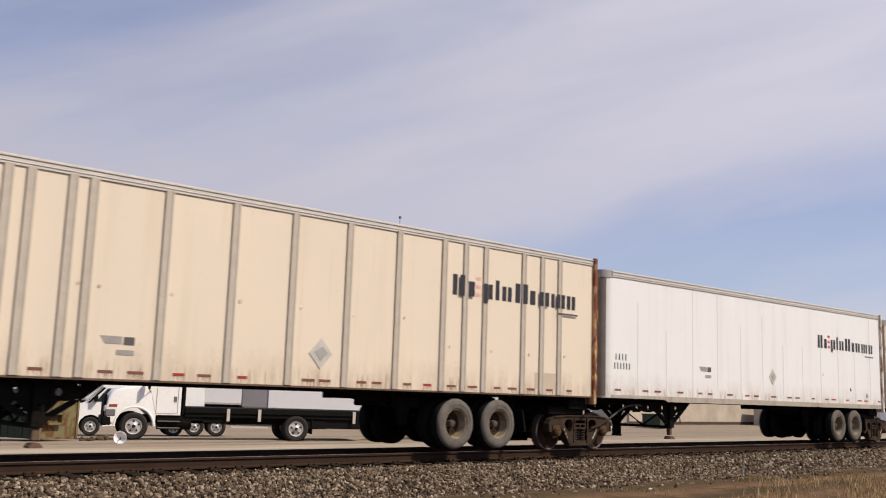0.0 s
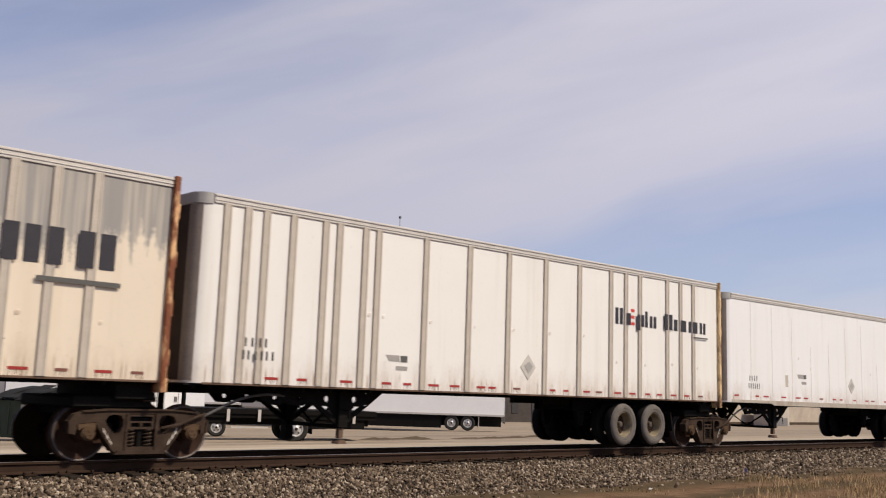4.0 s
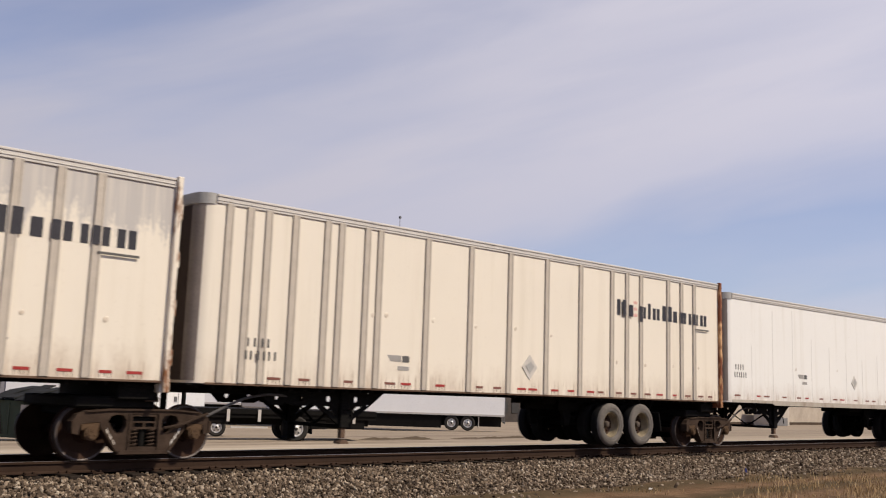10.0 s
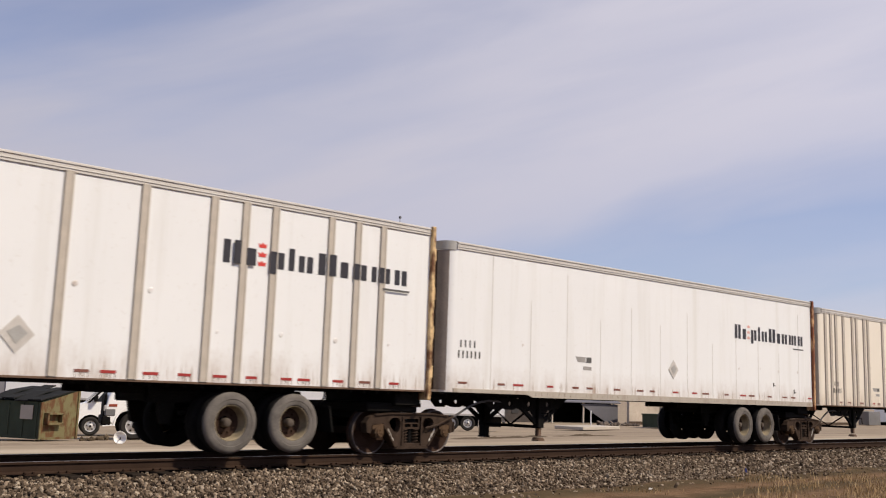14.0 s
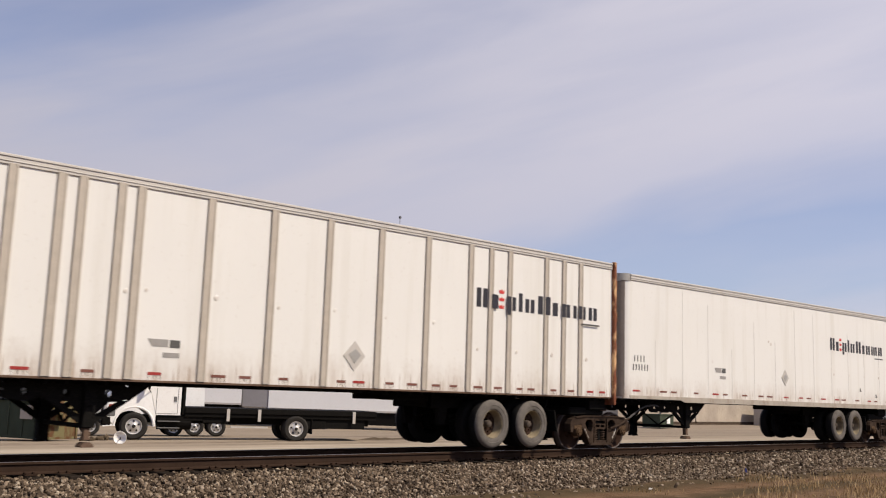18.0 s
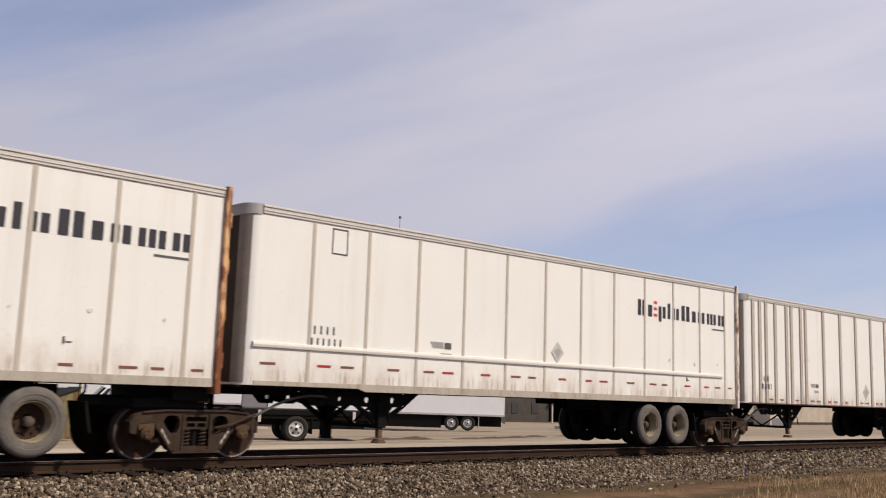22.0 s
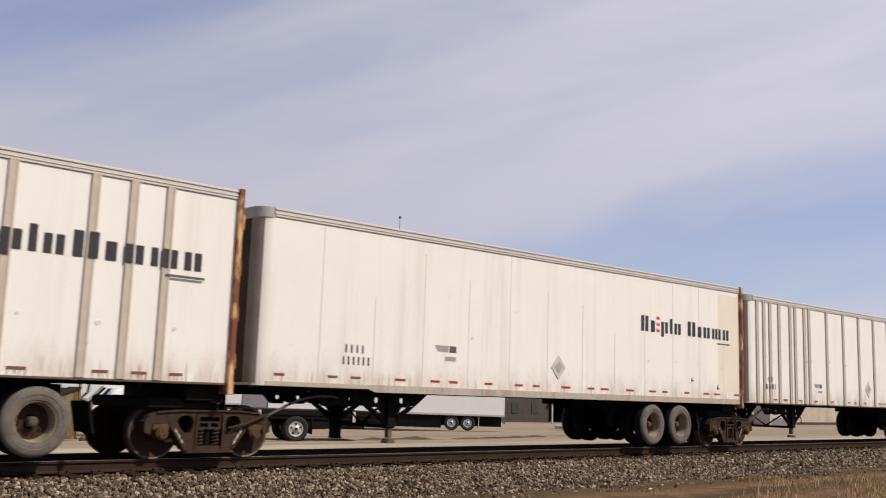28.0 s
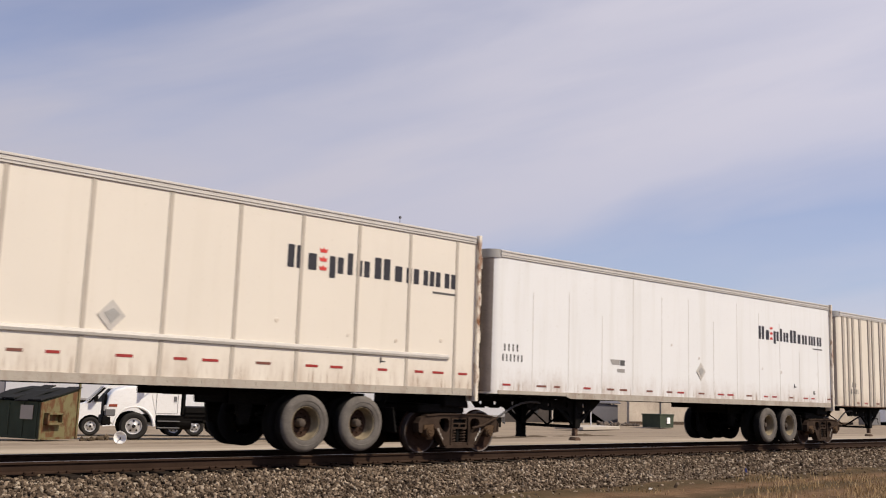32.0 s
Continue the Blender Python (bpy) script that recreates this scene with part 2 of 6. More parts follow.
def rail_grime():
    """Bottom rail: dull aluminium with rust running down over it."""
    m = Mat("grimy_bottom_rail", 0.6, 0.1, 0.2)
    big, run, fine = m.noise(1.2, 4), m.noise(3.5, 6, 0.7, (1.0, 1.0, 0.25)), m.noise(25, 3)
    c = m.mix(big, (0.35, 0.305, 0.25), (0.50, 0.45, 0.385))
    c = m.mix(m.math("MULTIPLY", m.grey(run, 0.50, 0.72), 0.6), c, (0.19, 0.115, 0.07))
    m.color(m.mix(m.math("MULTIPLY", m.grey(fine, 0.55, 0.8), 0.4), c, (0.20, 0.15, 0.12)))
    m.bump(fine, 0.2, 0.004)
    return m.m


MAT["bottom_rail"] = rail_grime()


def ground_mat():
    m = Mat("bare_ground", 0.95, 0.0, 0.03)
    big, mid, fine = m.noise(0.16, 5, 0.6), m.noise(1.6, 5, 0.65), m.noise(26, 4, 0.6)
    geo = m.node("ShaderNodeNewGeometry")
    sp = m.node("ShaderNodeSeparateXYZ")
    m.l.new(geo.outputs["Position"], sp.inputs[0])
    dirt = m.mix(m.grey(mid, 0.35, 0.7), (0.092, 0.054, 0.031), (0.185, 0.115, 0.068))
    dirt = m.mix(m.math("MULTIPLY", m.grey(fine, 0.5, 0.75), 0.5), dirt, (0.26, 0.20, 0.14))
    trail = m.noise(0.75, 5, 0.62, (0.10, 1.0, 1.0))
    dirt = m.mix(m.math("MULTIPLY", m.grey(trail, 0.44, 0.60), 0.85), dirt, (0.058, 0.045, 0.026))
    strip = m.math("SUBTRACT", 1.0, m.math("ABSOLUTE", m.math("SUBTRACT", m.math("ADD", sp.outputs[1], m.math("MULTIPLY", m.math("SUBTRACT", mid, 0.5), 1.6)), 11.75)))
    dirt = m.mix(m.math("MULTIPLY", m.grey(strip, 0.25, 0.75), m.math("ADD", 0.35, m.math("MULTIPLY", m.grey(fine, 0.3, 0.6), 0.5))), dirt, (0.050, 0.042, 0.024))
    # wheel-packed sandy yard beyond the track, with darker lanes along it
    lane = m.noise(0.9, 4, 0.6, (0.04, 1.0, 1.0))
    yard = m.mix(m.grey(lane, 0.38, 0.62), (0.30, 0.245, 0.18), (0.47, 0.395, 0.305))
    yard = m.mix(m.math("MULTIPLY", m.grey(mid, 0.45, 0.75), 0.35), yard, (0.30, 0.235, 0.17))
    # a pale dusty road runs along the track, browner packed earth lies behind it
    road = m.node("ShaderNodeMapRange")
    road.inputs["From Min"].default_value, road.inputs["From Max"].default_value = 27.5, 30.5
    m.l.new(m.math("ADD", sp.outputs[1], m.math("MULTIPLY", m.math("SUBTRACT", big, 0.5), 5.0)), road.inputs[0])
    earth = m.mix(m.grey(lane, 0.35, 0.65), (0.155, 0.115, 0.080), (0.345, 0.285, 0.215))
    yard = m.mix(road.outputs[0], yard, m.mix(m.grey(mid, 0.3, 0.7), earth, (0.30, 0.24, 0.18)))
    f = m.node("ShaderNodeMapRange")
    f.inputs["From Min"].default_value, f.inputs["From Max"].default_value = 17.0, 20.0
    m.l.new(m.math("ADD", sp.outputs[1], m.math("MULTIPLY", mid, 2.0)), f.inputs[0])
    m.color(m.mix(f.outputs[0], dirt, yard))
    m.bump(m.math("ADD", m.math("MULTIPLY", mid, 1.0), m.math("MULTIPLY", fine, 0.35)), 0.6, 0.05)
    return m.m


def stone_mat():
    m = Mat("ballast_stone", 0.9, 0.0, 0.06)
    g = m.node("ShaderNodeNewGeometry")
    c = m.ramp(g.outputs["Random Per Island"], [(0.0, (0.026, 0.018, 0.011)), (0.32, (0.085, 0.060, 0.039)), (0.62, (0.170, 0.124, 0.084)), (0.86, (0.295, 0.225, 0.160)), (1.0, (0.50, 0.42, 0.32))])
    m.color(m.mix(m.math("MULTIPLY", m.noise(30, 3), 0.5), c, (0.12, 0.09, 0.07)))
    return m.m


def bed_mat():
    m = Mat("ballast_bed", 0.95, 0.0, 0.03)
    n = m.node("ShaderNodeTexVoronoi")
    n.inputs["Scale"].default_value = 15.0
    m.l.new(m.coords(), n.inputs["Vector"])
    c = m.mix(m.math("MULTIPLY", m.grey(m.noise(6, 4), 0.3, 0.7), 0.6), (0.15, 0.110, 0.083), (0.075, 0.054, 0.040))
    m.color(m.mix(m.grey(n.outputs["Distance"], 0.25, 0.75), c, (0.042, 0.031, 0.024)))
    m.bump(n.outputs["Distance"], 0.9, 0.05)
    return m.m


def grass_mat():
    m = Mat("dry_grass", 0.85, 0.0, 0.08)
    g = m.node("ShaderNodeNewGeometry")
    m.color(m.ramp(g.outputs["Random Per Island"], [(0, (0.10, 0.060, 0.028)), (0.5, (0.30, 0.195, 0.095)), (1, (0.55, 0.40, 0.22))]))
    return m.m


MAT["ground"], MAT["stone"], MAT["bed"], MAT["grass"] = ground_mat(), stone_mat(), bed_mat(), grass_mat()
# ---- mesh helpers ----
def bm_new():
    return bmesh.new()


def box(bm, x0, x1, y0, y1, z0, z1, bev=0.0, seg=1):
    vs = [bm.verts.new((x, y, z)) for x in (x0, x1) for y in (y0, y1) for z in (z0, z1)]
    fs = [bm.faces.new([vs[i] for i in q]) for q in ((0, 1, 3, 2), (4, 6, 7, 5), (0, 4, 5, 1), (2, 3, 7, 6), (0, 2, 6, 4), (1, 5, 7, 3))]
    if bev:
        es = list({e for f in fs for e in f.edges})
        bmesh.ops.bevel(bm, geom=es, offset=bev, segments=seg, affect="EDGES", profile=0.6)
    return bm


def prism(bm, poly, a0, a1, axis="y"):
    """Extrude a closed outline: axis y takes (x, z) points, axis z takes (x, y), axis x takes (y, z)."""
    def at(p, a):
        return {"y": (p[0], a, p[1]), "z": (p[0], p[1], a), "x": (a, p[0], p[1])}[axis]
    lo, hi = [bm.verts.new(at(p, a0)) for p in poly], [bm.verts.new(at(p, a1)) for p in poly]
    n = len(poly)
    fs = [bm.faces.new(lo), bm.faces.new(hi[::-1])]
    for i in range(n):
        fs.append(bm.faces.new((lo[i], hi[i], hi[(i + 1) % n], lo[(i + 1) % n])))
    bmesh.ops.recalc_face_normals(bm, faces=fs)
    return fs


def cyl(bm, p0, p1, r, n=12, r1=None):
    p0, p1 = Vector(p0), Vector(p1)
    d = (p1 - p0).normalized()
    a = d.orthogonal().normalized()
    b = d.cross(a)
    r1 = r if r1 is None else r1
    rings = []
    for p, rr in ((p0, r), (p1, r1)):
        rings.append([bm.verts.new(p + rr * (math.cos(2 * math.pi * i / n) * a + math.sin(2 * math.pi * i / n) * b)) for i in range(n)])
    bm.faces.new(rings[0][::-1]), bm.faces.new(rings[1])
    for i in range(n):
        bm.faces.new((rings[0][i], rings[0][(i + 1) % n], rings[1][(i + 1) % n], rings[1][i]))
    return bm


def tube(bm, pts, r, n=8):
    pts = [Vector(p) for p in pts]
    prev = None
    for i, p in enumerate(pts):
        d = (pts[min(i + 1, len(pts) - 1)] - pts[max(i - 1, 0)]).normalized()
        a = d.cross(Vector((0.3, 1, 0.2))).normalized()
        b = d.cross(a)
        ring = [bm.verts.new(p + r * (math.cos(2 * math.pi * k / n) * a + math.sin(2 * math.pi * k / n) * b)) for k in range(n)]
        if prev:
            for k in range(n):
                bm.faces.new((prev[k], prev[(k + 1) % n], ring[(k + 1) % n], ring[k]))
        else:
            bm.faces.new(ring[::-1])
        prev = ring
    bm.faces.new(prev)
    return bm


def lathe(bm, prof, c=(0, 0, 0), n=28, flip=1):
    """Turn (radius, offset) pairs about the y axis through c."""
    c = Vector(c)
    rings = []
    for r, a in prof:
        if r < 1e-4:
            rings.append([bm.verts.new(c + Vector((0, a * flip, 0)))])
        else:
            rings.append([bm.verts.new(c + Vector((r * math.cos(2 * math.pi * i / n), a * flip, r * math.sin(2 * math.pi * i / n)))) for i in range(n)])
    for p, q in zip(rings, rings[1:]):
        for i in range(n):
            j = (i + 1) % n
            if len(p) == 1 and len(q) == 1:
                continue
            if len(p) == 1:
                bm.faces.new((p[0], q[i], q[j]))
            elif len(q) == 1:
                bm.faces.new((p[i], q[0], p[j]))
            else:
                bm.faces.new((p[i], q[i], q[j], p[j]))
    bmesh.ops.recalc_face_normals(bm, faces=bm.faces)
    return bm


def data_of(name, bm, material, smooth=False):
    me = bpy.data.meshes.new(name)
    bm.to_mesh(me)
    bm.free()
    me.materials.append(material)
    if smooth:
        for p in me.polygons:
            p.use_smooth = True
        me.set_sharp_from_angle(angle=radians(38))
    return me


def part(name, bm, material, parent, label="", smooth=False):
    ob = new(name, data_of(name, bm, material, smooth))
    ob.parent = parent
    return tagged(ob, label) if label else ob


def shared(name, me, parent, m, label=""):
    ob = new(name, me)
    ob.parent = parent
    ob.matrix_basis = m
    return tagged(ob, label) if label else ob


def thing(name, label, category, group="", m=None):
    ob = new(name)
    ob.empty_display_size = 0.3
    if m is not None:
        ob.matrix_basis = m
    return tagged(ob, label, category, group)


def raw_mesh(name, verts, faces, material):
    me = bpy.data.meshes.new(name)
    me.from_pydata(verts, [], faces)
    me.materials.append(material)
    return me


# ---- ground, one sheet ----
def build_ground():
    xs = np.unique(np.concatenate([np.linspace(-2500, -60, 8), np.linspace(-60, 120, 121), np.linspace(120, 2500, 10)]))
    ys = np.unique(np.concatenate([np.linspace(-2500, -20, 6), np.linspace(-20, 7, 10), np.linspace(7, 24, 69), np.linspace(24, 70, 47), np.linspace(70, 2600, 10)]))
    verts, faces = [], []
    for x in xs:
        for y in ys:
            if y < 16:
                z = 0.0
            elif y < 20:
                z = -0.22 * (y - 16) / 4
            else:
                z = lot_z(y)
            if -60 < x < 120 and -20 < y < 24:
                z += 0.07 * (noise.fractal(Vector((x * 0.45, y * 0.6, 3)), 1.0, 2.0, 4) - 0.1) * (1 if y < 13 else 0.3)
            verts.append((x, y, z))
    n = len(ys)
    for i in range(len(xs) - 1):
        for j in range(n - 1):
            a = i * n + j
            faces.append((a, a + n, a + n + 1, a + 1))
    ob = new("ground", raw_mesh("ground", verts, faces, MAT["ground"]))
    tagged(ob, "bare brown dirt beside the track and pale sandy yard beyond it", "ground", kind="structure")


build_ground()


# ---- ballast, rails, ties ----
BED_TOP = RAIL_Z - 0.235


def bed_profile(y):
    """Height of the ballast across the track."""
    for (y0, z0), (y1, z1) in zip(BED, BED[1:]):
        if y0 <= y <= y1:
            return z0 + (z1 - z0) * (y - y0) / (y1 - y0)
    return -0.5


BED = [(11.95, -0.10), (12.35, 0.02), (12.95, 0.19), (13.7, BED_TOP), (16.45, BED_TOP), (17.4, 0.15), (19.1, -0.45)]


def build_track():
    xs = np.concatenate([np.linspace(-80, 0, 11), np.linspace(1, 60, 90), np.linspace(65, 480, 40)])
    ys = [11.95, 12.35, 12.65, 12.95, 13.3, 13.7, 14.0, 14.4, 15.1, 15.8, 16.45, 17.4, 19.1]
    verts, faces = [], []
    for x in xs:
        for y in ys:
            w = 0.09 * noise.noise(Vector((x * 0.5, y, 0))) if y < 12.9 else 0.0
            verts.append((x, y + w * 3 if y < 12.6 else y, bed_profile(y) - 0.03 + 0.03 * noise.noise(Vector((x * 1.3, y * 2, 7)))))
    n = len(ys)
    for i in range(len(xs) - 1):
        for j in range(n - 1):
            a = i * n + j
            faces.append((a, a + n, a + n + 1, a + 1))
    bed = new("ballast", raw_mesh("ballast", verts, faces, MAT["bed"]))
    tagged(bed, "raised bed of crushed grey-brown ballast under the track", "ballast", kind="structure")

    track = thing("railway_track", "single track of rusty steel rails on dark timber ties", "railway track", m=pose(0, TRACK_Y, RAIL_Z))
    tagged(track, kind="structure")
    prof = [(-0.07, -0.172), (0.07, -0.172), (0.07, -0.158), (0.012, -0.135), (0.010, -0.045), (0.036, -0.032), (0.036, -0.006), (0.028, 0.0),
            (-0.028, 0.0), (-0.036, -0.006), (-0.036, -0.032), (-0.010, -0.045), (-0.012, -0.135), (-0.07, -0.158)]
    for s in (-1, 1):
        bm = bm_new()
        prism(bm, [(y + s * 0.755, z) for y, z in prof], -80, 480, "x")
        rail = part("rail", bm, MAT["rail"], track, "rust-brown steel rail with a worn head")
        bm = bm_new()
        box(bm, -80, 480, s * 0.755 - 0.024, s * 0.755 + 0.024, 0.0, 0.0025)
        part("running_surface", bm, MAT["tread_steel"], rail, "polished running surface")
    bm = bm_new()
    box(bm, -0.115, 0.115, -1.29, 1.29, -0.36, -0.186, 0.012)
    tie = data_of("tie", bm, MAT["tie"])
    bm = bm_new()
    box(bm, -0.09, 0.09, -0.17, 0.17, -0.186, -0.170, 0.003)
    for sx in (-0.06, 0.06):
        for sy in (-0.09, 0.09):
            box(bm, sx - 0.018, sx + 0.018, sy - 0.02, sy + 0.02, -0.17, -0.135, 0.006)
    plate = data_of("tie_plate", bm, MAT["rail"])
    for i in range(112):
        x = -2 + 0.5 * i
        t = shared("tie", tie, track, pose(x, random.uniform(-0.05, 0.05), random.uniform(-0.012, 0.012), 0, 0, random.uniform(-1.2, 1.2)))
        shared("tie_plate", plate, track, pose(x, -0.755, 0))
    verts, faces = [], []
    for x in [-80 + 0.5 * i for i in range(156)] + [54 + 0.5 * i for i in range(850)]:
        b = len(verts)
        verts += [(x + a, y, z) for a in (-0.115, 0.115) for y in (-1.29, 1.29) for z in (-0.36, -0.186)]
        faces += [tuple(b + i for i in q) for q in ((0, 1, 3, 2), (4, 6, 7, 5), (0, 4, 5, 1), (2, 3, 7, 6), (1, 5, 7, 3))]
    far = new("far_ties", raw_mesh("far_ties", verts, faces, MAT["tie"]))
    far.parent = track
    tagged(far, "dark timber ties along the rest of the track", kind="stuff")


build_track()


def build_stones():
    """Loose stones over the bed, each a small broken lump."""
    rng = np.random.default_rng(5)
    g = (1 + 5 ** 0.5) / 2
    base = np.array([(a, b * g, 0) for a in (-1, 1) for b in (-1, 1)] + [(0, a, b * g) for a in (-1, 1) for b in (-1, 1)] + [(b * g, 0, a) for a in (-1, 1) for b in (-1, 1)]) / 1.9
    tri = np.array([(i, j, k) for i, j, k in itertools.combinations(range(12), 3)
                    if max(np.linalg.norm(base[i] - base[j]), np.linalg.norm(base[j] - base[k]), np.linalg.norm(base[i] - base[k])) < 1.1])
    turn = np.einsum("ij,ij->i", np.cross(base[tri[:, 1]] - base[tri[:, 0]], base[tri[:, 2]] - base[tri[:, 0]]), base[tri[:, 0]]) < 0
    tri[turn] = tri[turn][:, ::-1]
    spots = []
    for x0, x1, y0, y1, per in ((4, 22, 12.1, 14.26, 520), (22, 52, 12.1, 14.26, 210), (4, 30, 14.5, 15.85, 60), (4, 44, 11.3, 12.15, 14)):
        k = int((x1 - x0) * (y1 - y0) * per)
        spots.append(np.stack([rng.uniform(x0, x1, k), rng.uniform(y0, y1, k), rng.uniform(0.55, 1.5, k)], 1))
    spots = np.concatenate(spots)
    k = len(spots)
    size = 0.027 * spots[:, 2:3] * np.where(spots[:, :1] > 22, 1.35, 1.0)
    v = base[None] * (size * rng.uniform(0.6, 1.25, (k, 3)))[:, None, :] + rng.normal(0, 1, (k, 12, 3)) * size[:, None, :] * 0.17
    ang = rng.uniform(0, 6.28, k)
    c, s = np.cos(ang), np.sin(ang)
    vx, vy = v[:, :, 0] * c[:, None] - v[:, :, 1] * s[:, None], v[:, :, 0] * s[:, None] + v[:, :, 1] * c[:, None]
    by, bz = np.array([p[0] for p in BED]), np.array([p[1] for p in BED])
    z = np.maximum(np.interp(spots[:, 1], by, bz), 0.0) + rng.uniform(-0.012, 0.02, k)
    v = np.stack([vx + spots[:, :1], vy + spots[:, 1:2], v[:, :, 2] + z[:, None]], 2).reshape(-1, 3)
    f = (tri[None] + 12 * np.arange(k)[:, None, None]).reshape(-1, 3)
    ob = new("ballast_stones", raw_mesh("ballast_stones", v.tolist(), f.tolist(), MAT["stone"]))
    tagged(ob, "loose crushed stones in mixed greys and browns on the bed", "gravel", kind="stuff")


build_stones()


def build_grass():
    rng = np.random.default_rng(9)
    verts, faces = [], []
    clumps = []
    for _ in range(210):
        x, y = rng.uniform(12.5, 34), rng.uniform(6.2, 11.1)
        if (y > 9.6 + 0.05 * (x - 16)) and rng.random() < 0.8:
            continue
        if x < 16.5 + 0.9 * (y - 7) - 1.5 and rng.random() < 0.8:
            continue
        clumps.append((x, y, 0.05 + 0.22 * rng.random() ** 2.2))
    for x, y, hgt in clumps:
        for _ in range(int(rng.integers(14, 60))):
            bx, by = x + rng.normal(0, 0.34), y + rng.normal(0, 0.26)
            a, lean, hh, w = rng.uniform(0, 6.28), rng.uniform(0.1, 1.1), hgt * rng.uniform(0.35, 1.4), rng.uniform(0.003, 0.007)
            dx, dy = math.cos(a) * lean * hh, math.sin(a) * lean * hh
            wx, wy = 0.71 * w, -0.71 * w
            b = len(verts)
            verts += [(bx - wx, by - wy, -0.03), (bx + wx, by + wy, -0.03), (bx + dx * 0.4 + wx * 0.8, by + dy * 0.4 + wy * 0.8, hh * 0.6),
                      (bx + dx * 0.4 - wx * 0.8, by + dy * 0.4 - wy * 0.8, hh * 0.6), (bx + dx, by + dy, hh)]
            faces += [(b, b + 1, b + 2, b + 3), (b + 3, b + 2, b + 4)]
    ob = new("dry_grass", raw_mesh("dry_grass", verts, faces, MAT["grass"]))
    ob.matrix_basis = YARD_TURN
    tagged(ob, "tufts of dry straw-coloured grass on the dirt bank", "grass", kind="stuff")


build_grass()
# ---- road-rail trailers ----
POSTS_P = (-15.46, -15.06, -14.69, -14.13, -13.43, -13.11, -12.50, -12.18, -10.95, -9.72, -8.52, -7.30, -6.09, -4.88, -4.27, -3.68, -2.47, -1.85, -1.24)
POSTS_J = tuple(-14.62 + 1.277 * i for i in range(12))
SEAMS_S = tuple(-14.63 + 1.25 * i for i in range(12))
SIDE = -HALF_W            # near side of a trailer, local y


FALL = [0.1]              # how far the roof falls towards the nose, set for the kind being built


def tilt_top(bm, z_from=3.5):
    """Let everything high up follow the falling roof."""
    for v in bm.verts:
        if v.co.z > z_from:
            v.co.z += FALL[0] * min(0.0, v.co.x) / TRAIL_LEN
    return bm


NOSE_X, NOSE_R = 16.0, 0.27


def nose_outline(grow=0.0, r=NOSE_R, x_rear=0.0):
    w, xf = HALF_W + grow, -NOSE_X - grow
    pts = [(x_rear, -w)]
    for i in range(9):
        a = radians(90 * i / 8)
        pts.append((xf + r - r * math.sin(a), -w + r - r * math.cos(a)))
    for i in range(9):
        a = radians(90 * i / 8)
        pts.append((xf + r - r * math.cos(a), w - r + r * math.sin(a)))
    pts.append((x_rear, w))
    return pts


def band(bm, outline_in, outline_out, z0, z1):
    """A strip that follows an open outline, with thickness."""
    n = len(outline_in)
    q = [[bm.verts.new((*p, z)) for p in o] for o, z in ((outline_in, z0), (outline_in, z1), (outline_out, z1), (outline_out, z0))]
    fs = []
    for i in range(n - 1):
        for a in range(4):
            b = (a + 1) % 4
            fs.append(bm.faces.new((q[a][i], q[a][i + 1], q[b][i + 1], q[b][i])))
    fs += [bm.faces.new([q[a][0] for a in range(4)]), bm.faces.new([q[a][-1] for a in range(4)])]
    bmesh.ops.recalc_face_normals(bm, faces=fs)


def tyre_mesh():
    bm = bm_new()
    lathe(bm, [(0.285, 0.02), (0.455, 0.015), (0.48, 0.05), (0.482, 0.20), (0.468, 0.243), (0.43, 0.265), (0.30, 0.255), (0.285, 0.235), (0.285, 0.02)], n=32)
    return data_of("tyre", bm, MAT["rubber"], True)


def sidewall_mesh():
    bm = bm_new()
    lathe(bm, [(0.286, 0.021), (0.296, -0.004), (0.33, -0.016), (0.362, -0.014), (0.37, -0.022), (0.42, -0.018), (0.45, -0.004), (0.468, 0.014), (0.481, 0.047), (0.478, 0.055), (0.44, 0.02), (0.286, 0.0215)], n=36)
    return data_of("sidewall", bm, MAT["sidewall"], True)


def rim_mesh():
    bm = bm_new()
    lathe(bm, [(0.285, 0.012), (0.274, 0.012), (0.266, 0.05), (0.262, 0.16), (0.245, 0.20), (0.243, 0.21), (0.27, 0.21), (0.284, 0.05)], n=24)
    return data_of("rim", bm, MAT["rim"], True)


def disc_mesh():
    bm = bm_new()
    lathe(bm, [(0.246, 0.203), (0.17, 0.222), (0.10, 0.215), (0.10, 0.235), (0.246, 0.23)], n=24)
    for i in range(10):
        a = 2 * math.pi * i / 10
        cyl(bm, (0.165 * math.cos(a), 0.18, 0.165 * math.sin(a)), (0.165 * math.cos(a), 0.222, 0.165 * math.sin(a)), 0.017, 6)
    return data_of("wheel_disc", bm, MAT["disc"], True)


def hub_mesh():
    bm = bm_new()
    lathe(bm, [(0.078, 0.225), (0.074, 0.14), (0.062, 0.10), (0.035, 0.085), (0.0, 0.083)], n=18)
    return data_of("hub", bm, MAT["hub"], True)


def post_mesh(w, d, z0=BODY_Z0 + 0.02, z1=BODY_Z1 - 0.13):
    bm = bm_new()
    h = w / 2
    prism(bm, [(-h, 0.0), (-h * 0.86, -d), (-h * 0.5, -d), (-h * 0.42, -d * 0.8), (h * 0.42, -d * 0.8), (h * 0.5, -d), (h * 0.84, -d), (h, 0.0)], z0, z1, "z")
    return data_of("side_post", bm, MAT["post"])


